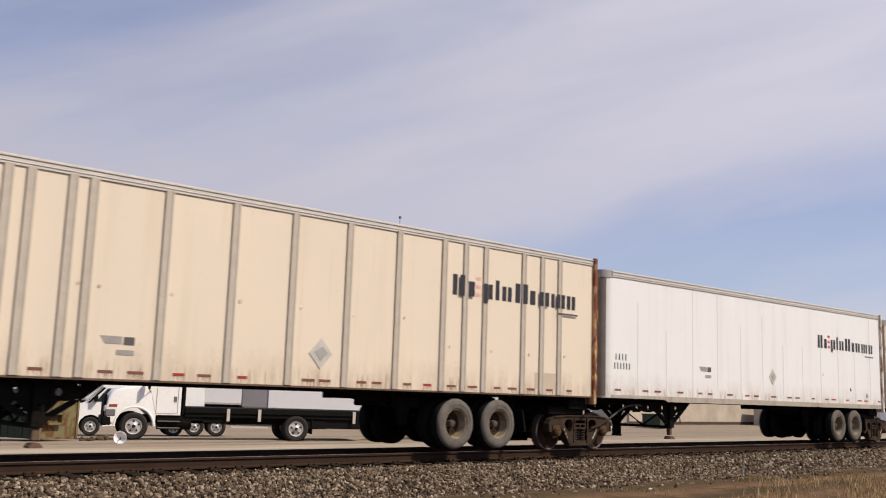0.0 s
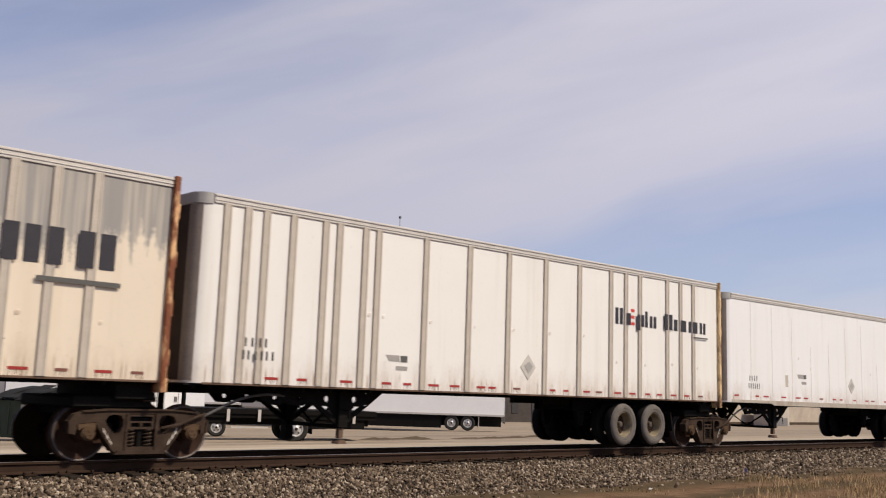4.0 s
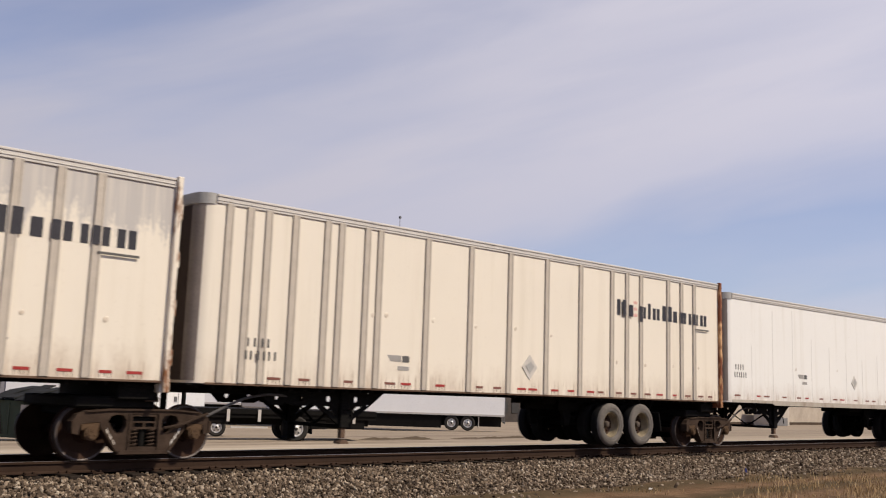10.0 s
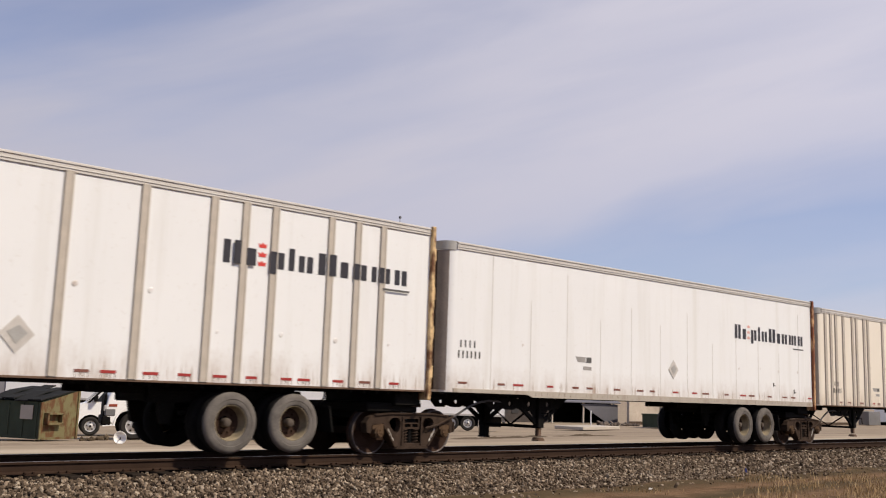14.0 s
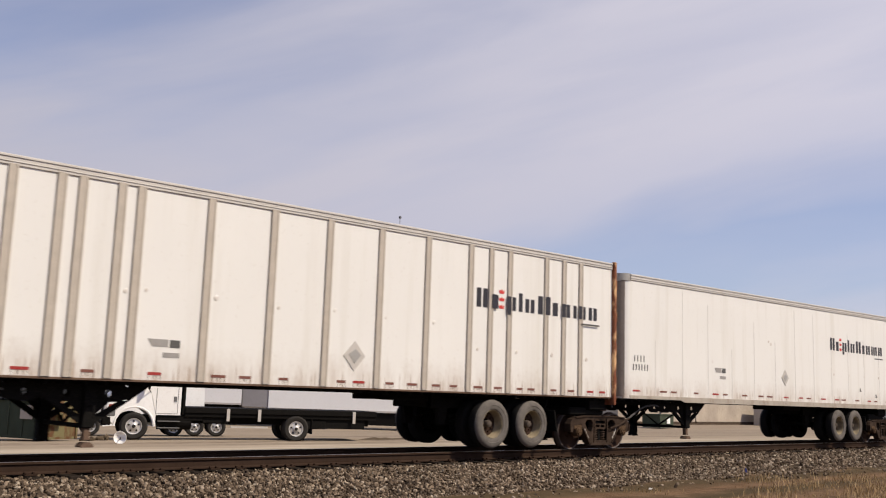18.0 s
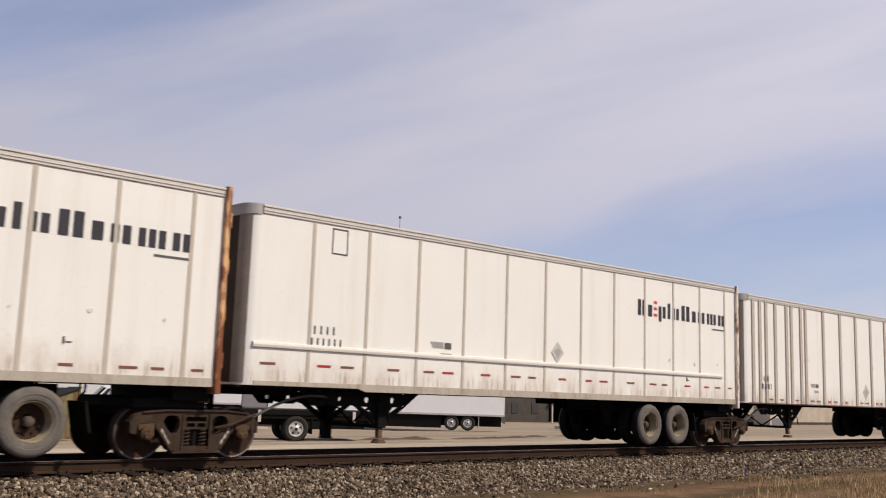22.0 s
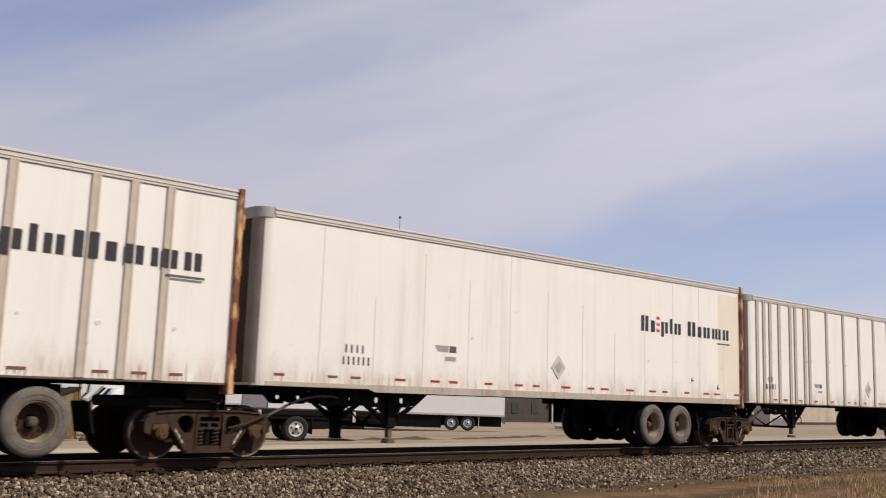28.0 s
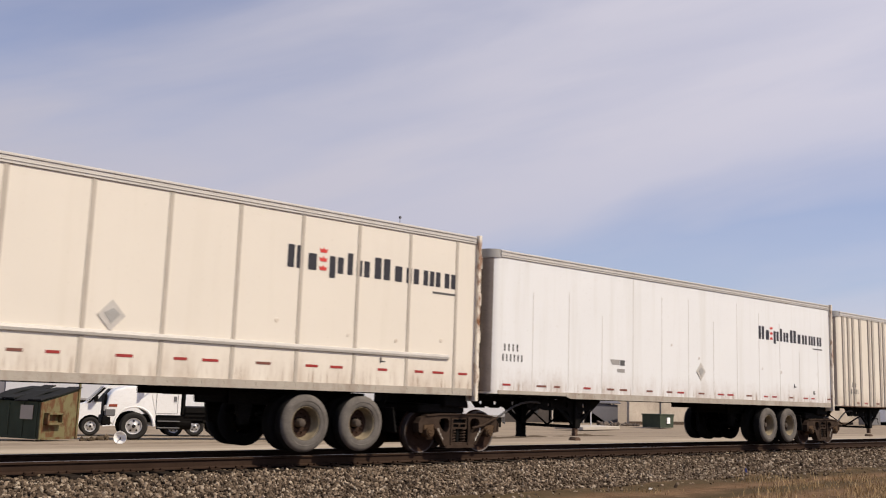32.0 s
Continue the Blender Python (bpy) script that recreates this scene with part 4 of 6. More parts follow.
    for x in places:
        old = rng.random() < spec.get("fade", 0.65)
        s = shared("reflector_strip", MESH["strip"][1 if old else 0], top, pose(x, face - 0.002, zz))
        s.scale = (rng.uniform(0.6, 0.95) if kind == "P" else rng.uniform(0.7, 1.1), 1, 1)
        if kind == "P":
            tagged(shared("rust_drip", MESH["drip"], s, pose(0, 0, 0)), kind="stuff")
    # dimpled patches where the lining is fixed
    dent = ("patch", paint.name)
    if dent not in MESH:
        bm = bm_new()
        lathe(bm, [(0.050, 0.0), (0.044, -0.007), (0.030, -0.012), (0.016, -0.010), (0.0, -0.004)], n=12)
        for v in bm.verts:
            v.co.x += -v.co.y * 0.5
            v.co.z += v.co.y * 0.6 + 0.010 * math.sin(60 * v.co.x)
        MESH[dent] = data_of("side_patch", bm, paint, True)
    if kind == "P":
        spots = [(p + 0.19, 2.51) for p in POSTS_P if -13 < p < -6] + [(p + 0.23, 2.03) for p in POSTS_P if p > -5 and p not in (-4.27, -1.85)]
        spots = [q for q in spots if all(abs(q[0] - p) > 0.12 for p in POSTS_P)]
    else:
        spots = [(rng.uniform(-14.5, -0.5), rng.choice((2.25, 2.51, 2.9))) for _ in range(spec.get("patches", 6) // 3)] + [(x, 2.13) for x in (-4.45, -3.28, -2.14, -0.95)]
    for z in spec.get("rows", ()):
        spots += [(x, z) for x in (-3.2, -2.15, -1.6, -0.95, -0.4) if z > 2.5 or x in (-1.6, -0.4)]
    for x, z in spots:
        p = shared("side_patch", MESH[dent], top, pose(x + rng.uniform(-0.03, 0.03), face, z + rng.uniform(-0.04, 0.04)))
        p.scale = (rng.uniform(0.6, 1.0),) * 3
    # latches low on the rear quarter, with a dark smear round them
    for x, z, h in ((-2.5, 1.72, 0.10), (-1.22, 1.55, 0.12))[:2 if kind == "S" else 1]:
        bm = bm_new()
        box(bm, x - 0.012, x + 0.012, face - 0.025, face, z - h / 2, z + h / 2, 0.004)
        box(bm, x + 0.03, x + 0.12, face - 0.004, face, z - 0.04, z - 0.015)
        part("side_latch", bm, MAT["latch"], top)
    if spec.get("sticker"):
        bm = bm_new()
        box(bm, -15.42, -15.22, face - 0.005, face, 1.42, 1.74)
        part("sticker", bm, MAT["yellow"], top, "square yellow sticker")
    for name, x0, x1, z0, z1, mat in spec.get("plates", ()):
        bm = bm_new()
        box(bm, x0, x1, face - 0.0018, face + 0.004, z0, z1)
        part(name, bm, MAT[mat], top)
    if kind == "B" and k == 15:
        bm = bm_new()
        for a in ((-14.22, -13.86, 3.96, 3.985), (-14.22, -13.86, 3.52, 3.545), (-14.22, -14.195, 3.52, 3.985), (-13.885, -13.86, 3.52, 3.985)):
            box(bm, a[0], a[1], face - 0.006, face, a[2], a[3])
        part("patch_outline", bm, MAT["small_mark"], top)
    grow(top, GROWN)
    return top


# near-black brown: the shade between two trailers is put into this colour
MAT["nose"] = plain("shaded_front", (0.062, 0.046, 0.042), 0.75, 0.0, 0.4, 2, (0.025, 0.018, 0.016))
MAT["cap"] = plain("fastener_cap", (0.70, 0.665, 0.61), 0.5, 0.0, 0.15, 9)
MAT["latch"] = plain("dark_latch", (0.075, 0.065, 0.06), 0.6, 0.0, 0.4, 9)
# disc and hub: rust and dust kept dark for shade in the dish
MAT["disc"] = plain("shaded_rusty_disc", (0.050, 0.030, 0.022), 0.88, 0.0, 0.5, 7, (0.10, 0.07, 0.05))
MAT["hub"] = plain("dusty_hub", (0.105, 0.085, 0.07), 0.85, 0.0, 0.4, 9, (0.08, 0.045, 0.03))
MAT["repair"] = plain("repair_sheet", (0.55, 0.46, 0.36), 0.6, 0.05, 0.2, 3)
MAT["cream_panel"] = plain("cream_sheet", (0.72, 0.655, 0.55), 0.5, 0.0, 0.1, 2)
# mid tone for the shading round the nose corner
MAT["corner"] = plain("shaded_corner", (0.24, 0.20, 0.175), 0.6, 0.05, 0.35, 3, (0.05, 0.038, 0.03))
MAT["emblem"] = plain("mark_pale_grey", (0.33, 0.31, 0.29), 0.6, 0.0, 0.3, 6)
MAT["seam"] = plain("seam_paint", (0.62, 0.59, 0.555), 0.6, 0.0, 0.15, 6)
MAT["pale_red"] = plain("faded_red", (0.72, 0.42, 0.36), 0.5, 0.0, 0.25, 6)
WHITE, CREAM, BEIGE, TAN, PALE = (0.79, 0.770, 0.730), (0.77, 0.70, 0.59), (0.74, 0.645, 0.515), (0.765, 0.700, 0.605), (0.79, 0.787, 0.78)
P = dict(kind="P", logo=(-4.74, -0.56, 2.91, 0.39), number=(-15.03, 1.59, 0.72), emblem=(-11.90, 1.80, 0.84), placard=(-7.84, 1.76, 0.25))
S = dict(kind="S", logo=(-4.74, -0.54, 2.92, 0.39), number=(-15.60, 1.86, 0.72), emblem=(-11.82, 2.05, 0.9), placard=(-7.80, 1.94, 0.22))
J = dict(kind="J", logo=(-4.76, -0.54, 3.19, 0.38), number=(-14.54, 1.57, 0.70), emblem=(-11.74, 1.93, 0.9), placard=(-7.85, 1.95, 0.2))
B = dict(kind="B", logo=(-4.76, -0.54, 3.19, 0.39), number=(-14.58, 1.88, 0.76), emblem=(-11.72, 2.11, 0.9), placard=(-7.80, 2.12, 0.22))
HIGH = dict(logo=(-4.72, -0.56, 3.12, 0.38))
SPECS = [
    (P, BEIGE, "rear_rust", dict(patches=9, pale=True, logo=(-4.68, -0.62, 3.09, 0.41), fade=0.85, plates=[("repair_plate", -2.05, -1.30, 1.32, 1.66, "repair")])), (S, PALE, "rear_white", dict(fade=0.7, logo=(-4.86, -0.58, 2.95, 0.40))),
    (P, BEIGE, "rear_rust", dict(stain=(0.235, 0.225, 0.215), amount=1.15, logo=(-8.74, -0.78, 2.76, 0.72), badge=1.4, badge_up=0.06, emblem=(-15.9, 3.24, 2.0), number=(-15.12, 1.46, 0.80), placard=(-7.9, 1.88, 0.2), patches=12)),
    (P, WHITE, "rear_yellow", dict(wide=True, patches=9, fade=0.2)),
    (S, PALE, "rear_white", dict(wide=True, rows=(3.5, 2.13), logo=(-4.92, -0.62, 2.89, 0.39), number=(-14.78, 1.58, 0.72), placard=(-7.98, 1.83, 0.24), fade=0.1, patches=12, plates=[("vent_plate", -12.58, -12.40, 1.68, 2.02, "post")])),
    (P, CREAM, "rear_rust", dict(sticker=True, pale=True)), (P, CREAM, "rear_white", dict(HIGH, sticker=True, stain=(0.40, 0.375, 0.355), amount=0.85)),
    (P, CREAM, "rear_rust", dict(HIGH, pale=True, patches=10)), (S, WHITE, "rear_yellow", dict(pale=True, grime=0.45)),
    (P, PALE, "rear_yellow", dict(HIGH, fade=0.3)), (S, PALE, "rear_rust", dict(pale=True)), (P, CREAM, "rear_rust", dict()),
    (P, WHITE, "rear_rust", dict()), (S, WHITE, "rear_white", dict(patches=14, grime=0.4)), (J, WHITE, "rear_rust", dict(patches=2)),
    (B, WHITE, "rear_white", dict(patches=2)), (P, WHITE, "rear_rust", dict(wide=True, rows=(3.44, 2.13), placard=(-7.78, 1.66, 0.25))), (S, WHITE, "rear_rust", dict(patches=9)),
    (P, WHITE, "rear_rust", dict()), (S, WHITE, "rear_rust", dict(wide=True, logo=(-4.86, -0.55, 2.82, 0.38), number=(-14.1, 1.6, 0.7), placard=(-8.0, 1.80, 0.25), fade=0.2, plates=[("repair_panel", -1.15, -0.06, 1.45, 4.05, "cream_panel")])), (P, WHITE, "rear_rust", dict()),
    (B, TAN, "rear_white", dict(patches=3, grime=0.14, fade=0.15)), (S, PALE, "rear_white", dict(logo=(-4.70, -0.56, 2.99, 0.37))), (P, CREAM, "rear_rust", dict()),
]
WORD = {WHITE: "off-white", CREAM: "cream", BEIGE: "dirty beige", TAN: "pale tan", PALE: "clean white"}
KINDW = {"P": "ribbed with grey side posts", "S": "smooth-sided", "J": "with thin panel joints", "B": "with a long rub rail"}
PAINTS = {}
TRAILERS = []
for k, (base_spec, colour, rear, extra) in enumerate(SPECS):
    spec = dict(base_spec)
    spec.update(extra)
    key = (colour, spec.get("stain"), spec["kind"] == "S")
    if key not in PAINTS:
        PAINTS[key] = side_paint("side_paint", colour, spec.get("grime", 0.30), spec.get("stain"), spec.get("amount", 0))
    spec["paint"], spec["rear"], spec["rng"] = PAINTS[key], MAT[rear], random.Random(100 + k)
    spec["hinge"] = ("rear_yellow", "rear_rust", "rear_white").index(rear)
    extra_words = ", peeling" if spec.get("stain") else ""
    spec["label"] = "%s trailer %s%s, riding on rails" % (WORD[colour], KINDW[spec["kind"]], extra_words)
    TRAILERS.append(trailer(spec, k))


# ---- rail bogies between the trailers ----
BOGIE_X = -0.13           # behind a trailer's rear end
WHEEL_R, AXLE_HALF = 0.42, 0.85


def plate(bm, outer, holes, y0, y1):
    """A flat casting: an outline with openings, both as (x, z), given thickness along y."""
    loops = [outer] + holes
    tris = geometry.tessellate_polygon([[Vector((x, z, 0)) for x, z in lp] for lp in loops])
    flat = [p for lp in loops for p in lp]
    lo, hi = [bm.verts.new((x, y0, z)) for x, z in flat], [bm.verts.new((x, y1, z)) for x, z in flat]
    fs = []
    for t in tris:
        fs += [bm.faces.new([lo[i] for i in t]), bm.faces.new([hi[i] for i in reversed(t)])]
    at = 0
    for lp in loops:
        n = len(lp)
        for i in range(n):
            a, b = at + i, at + (i + 1) % n
            fs.append(bm.faces.new((lo[a], lo[b], hi[b], hi[a])))
        at += n
    bmesh.ops.recalc_face_normals(bm, faces=fs)


def build_bogie():
    top = thing("rail_bogie", "rust-brown cast steel rail bogie with two wheelsets", "rail bogie", "bogies of the train")
    half = [(0.0, 0.775), (0.55, 0.775), (0.92, 0.75), (1.07, 0.70), (1.14, 0.60), (1.13, 0.42), (1.03, 0.40), (1.01, 0.56), (0.72, 0.585), (0.68, 0.47),
            (0.62, 0.43), (0.45, 0.17), (0.38, 0.11), (0.0, 0.11)]
    outline = half + [(-x, z) for x, z in half[-2:0:-1]]
    pear = [(0.585, 0.60), (0.54, 0.675), (0.45, 0.70), (0.34, 0.685), (0.295, 0.62), (0.295, 0.52), (0.34, 0.43), (0.40, 0.40), (0.47, 0.44), (0.545, 0.53)]
    window = [(-0.225, 0.215), (0.225, 0.215), (0.225, 0.715), (-0.225, 0.715)]
    for s in (-1, 1):
        bm = bm_new()
        y0, y1 = s * 1.0 - 0.07, s * 1.0 + 0.07
        plate(bm, outline, [pear, [(-x, z) for x, z in pear], window], y0, y1)
        # flanges along the top chord, the slanting legs and round the window
        prism(bm, [(-0.95, 0.752), (-0.55, 0.787), (0.55, 0.787), (0.95, 0.752), (0.94, 0.728), (0.55, 0.760), (-0.55, 0.760), (-0.94, 0.728)], y0 - 0.028, y1 + 0.028)
        prism(bm, [(-0.42, 0.105), (0.42, 0.105), (0.38, 0.16), (-0.38, 0.16)], y0 - 0.035, y1 + 0.035)
        for e in (-1, 1):
            prism(bm, [(e * 0.68, 0.475), (e * 0.655, 0.495), (e * 0.415, 0.165), (e * 0.45, 0.155)], y0 - 0.026, y1 + 0.026)
            prism(bm, [(e * 0.255, 0.72), (e * 0.225, 0.72), (e * 0.225, 0.16), (e * 0.265, 0.16)], y0 - 0.022, y1 + 0.022)
            prism(bm, [(e * 1.15, 0.60), (e * 1.12, 0.62), (e * 1.10, 0.42), (e * 1.14, 0.42)], y0 - 0.02, y1 + 0.02)
        fr = part("side_frame", bm, MAT["bogie"], top, "open cast side frame")
        for e in (-1, 1):
            # bearing adapter under the pedestal, and the end of the axle in its cap
            bm = bm_new()
            prism(bm, [(e * 0.73, 0.575), (e * 1.0, 0.555), (e * 0.99, 0.46), (e * 0.93, 0.50), (e * 0.78, 0.50), (e * 0.73, 0.46)], y0 - 0.01, y1 + 0.01)
            part("bearing_adapter", bm, MAT["adapter"], fr, "tan bearing adapter")
            bm = bm_new()
            cyl(bm, (e * AXLE_HALF, s * 0.93, WHEEL_R), (e * AXLE_HALF, s * 1.11, WHEEL_R), 0.105, 16)
            cyl(bm, (e * AXLE_HALF, s * 1.11, WHEEL_R), (e * AXLE_HALF, s * 1.135, WHEEL_R), 0.075, 14)
            for i in range(3):
                aa = radians(90 + 120 * i)
                cyl(bm, (e * AXLE_HALF + 0.04 * math.cos(aa), s * 1.135, WHEEL_R + 0.04 * math.sin(aa)), (e * AXLE_HALF + 0.04 * math.cos(aa), s * 1.152, WHEEL_R + 0.04 * math.sin(aa)), 0.014, 6)
            part("bearing_cap", bm, MAT["adapter"], fr)
        # end of the bolster: one wide slot over two small ones
        bm = bm_new()
        plate(bm, [(-0.215, 0.48), (0.215, 0.48), (0.215, 0.715), (-0.215, 0.715)],
              [[(-0.185, 0.60), (0.185, 0.60), (0.185, 0.675), (-0.185, 0.675)], [(-0.17, 0.515), (-0.02, 0.515), (-0.02, 0.575), (-0.17, 0.575)], [(0.02, 0.515), (0.17, 0.515), (0.17, 0.575), (0.02, 0.575)]],
              s * 1.03 - 0.03, s * 1.03 + 0.03)
        part("bolster_end", bm, MAT["bogie"], fr, "cast bolster end with three slots")
        for x in (-0.145, 0.145):
            bm = bm_new()
            pts = [(x + 0.056 * math.cos(a), s * 1.0 + 0.056 * math.sin(a), 0.205 + 0.275 * a / 31) for a in [0.6 * i for i in range(52)]]
            tube(bm, pts, 0.017, 5)
            part("coil_spring", bm, MAT["bogie"], fr, "worn coil spring")
        # black cylinder added to fill the dark gap between the two springs
        bm = bm_new()
        cyl(bm, (0.0, s * 0.98, 0.20), (0.0, s * 0.98, 0.48), 0.05, 10)
        part("coil_spring", bm, MAT["black"], fr, "black filler in the dark gap between springs")
        if s < 0:
            for e in (-1, 1):
                for i in range(3):
                    # three short stencilled signs down each slanting leg
                    u0, u1 = i / 3 + 0.04, i / 3 + 0.27
                    bm = bm_new()
                    prism(bm, [(e * (0.615 - 0.165 * u), 0.45 - 0.25 * u + d) for u, d in ((u0, 0.0), (u1, 0.0), (u1, 0.065), (u0, 0.065))], -1.0735, -1.0705)
                    part("stencil", bm, MAT["concrete"] if e < 0 else MAT["placard"], fr, "pale stencilled bar")
    bm = bm_new()
    tube(bm, [(0.30, -1.13, 0.50), (0.62, -1.14, 0.56), (0.92, -1.14, 0.68), (1.06, -1.13, 0.73)], 0.022, 6)
    part("brake_rod", bm, MAT["bogie"], top, "thin slanting brake rod")
    bm = bm_new()
    box(bm, -0.17, 0.17, -1.0, 1.0, 0.42, 0.66, 0.02)
    box(bm, -0.98, 0.16, -0.55, 0.55, 0.66, 0.98, 0.03)
    box(bm, -1.10, 0.18, -1.02, 1.02, 0.79, 0.97, 0.03)
    part("bolster", bm, MAT["black"], top, "black bolster that carries two trailer ends")
    bm = bm_new()
    box(bm, -0.40, 0.40, -0.80, 0.80, 0.20, 0.46, 0.02)
    for e in (-1, 1):
        box(bm, e * 0.42 - 0.06, e * 0.42 + 0.06, -0.85, 0.85, 0.24, 0.56, 0.02)
    part("brake_beam", bm, MAT["black"], top)
    bm = bm_new()
    box(bm, 0.1, 0.72, -0.10, 0.10, 0.58, 0.72, 0.03)
    part("coupling_tongue", bm, MAT["wheel_steel"], top)
    bm = bm_new()
    box(bm, -0.02, 0.20, -1.10, -1.04, 0.90, 0.98, 0.012)
    part("release_handle", bm, MAT["bogie"], top)
    axles = []
    for e in (-1, 1):
        bm = bm_new()
        cyl(bm, (0, -0.98, 0), (0, 0.98, 0), 0.075, 12)
        ws = part("wheelset", bm, MAT["wheel_steel"], top)
        ws.location = (e * AXLE_HALF, 0, WHEEL_R)
        for s in (-1, 1):
            bm = bm_new()
            lathe(bm, [(0.07, -0.07), (0.13, -0.05), (0.15, -0.01), (0.30, 0.012), (0.345, -0.03), (0.418, -0.055), (0.422, 0.05), (0.45, 0.058), (0.45, 0.085), (0.35, 0.085), (0.30, 0.05), (0.14, 0.05), (0.07, 0.07)], (0, s * 0.755, 0), 36, -s)
            w = part("wheel", bm, MAT["wheel_steel"], ws, smooth=True)
            bm = bm_new()
            lathe(bm, [(0.392, -0.0535), (0.412, -0.062), (0.4235, -0.056), (0.4245, 0.045), (0.4225, 0.046), (0.4215, -0.05), (0.411, -0.058), (0.392, -0.0525)], (0, s * 0.755, 0), 36, -s)
            part("worn_tread", bm, MAT["worn_tread"], w, "worn bright tread edge", True)
        axles.append(ws)
    return top, axles
BOGIE0, AXLES0 = build_bogie()
BOGIES = [(BOGIE0, AXLES0)]
for k in range(1, len(TRAILERS)):
    b = copy_thing(BOGIE0, Matrix())
    BOGIES.append((b, [o for o in b.children if o.name.startswith("wheelset")]))


# ---- parked vehicles and yard ----
MAT["dusty_glass"] = plain("dusty_glass", (0.035, 0.033, 0.032), 0.6, 0.0, 0.4, 1.2, (0.12, 0.11, 0.10))
MAT["unit_grey"] = plain("unit_grey_paint", (0.30, 0.285, 0.29), 0.6, 0.0, 0.2, 1.5)
MAT["scrap"] = plain("weathered_scrap", (0.15, 0.12, 0.10), 0.9, 0.0, 0.6, 1.5, (0.05, 0.042, 0.036))
MAT["ridge"] = plain("dark_earth", (0.11, 0.082, 0.055), 0.95, 0.0, 0.4, 2, (0.05, 0.038, 0.026))


def road_wheel(parent, x, y, r, wide, s, rim_mat):
    """s = 1: the outer face looks to local -y."""
    bm = bm_new()
    lathe(bm, [(r * 0.58, 0.02), (r * 0.66, -0.005), (r * 0.86, -0.01), (r * 0.97, 0.03), (r, 0.07), (r, wide - 0.06), (r * 0.95, wide - 0.01), (r * 0.6, wide)], (0, 0, 0), 26)
    w = part("tyre", bm, MAT["truck_tyre"], parent, smooth=True)
    w.matrix_basis = pose(x, y, r) if s > 0 else pose(x, y, r, 0, 0, 180)
    bm = bm_new()
    lathe(bm, [(r * 0.58, 0.015), (r * 0.54, 0.02), (r * 0.50, 0.07), (r * 0.30, 0.05), (r * 0.22, 0.0), (r * 0.12, -0.03), (0, -0.03)], (0, 0, 0), 20)
    rim = part("rim", bm, rim_mat, w, smooth=True)
    # dark hand holes and hub
    bm = bm_new()
    for i in range(5):
        a = radians(72 * i + 20)
        cyl(bm, (r * 0.37 * math.cos(a), 0.02, r * 0.37 * math.sin(a)), (r * 0.37 * math.cos(a), 0.06, r * 0.37 * math.sin(a)), r * 0.075, 8)
    cyl(bm, (0, -0.04, 0), (0, 0.0, 0), r * 0.13, 12)
    part("hub", bm, MAT["truck_tyre"], rim, "dark hub and hand holes")
    return w


def soften(bm, width):
    """Round the long outer edges of a pressed body."""
    es = [e for e in bm.edges if len(e.link_faces) == 2 and e.calc_face_angle(0.0) > 1.2 and all(v.co.z > 1.25 for v in e.verts)]
    bmesh.ops.bevel(bm, geom=es, offset=width, segments=3, profile=0.5, affect="EDGES", clamp_overlap=True)


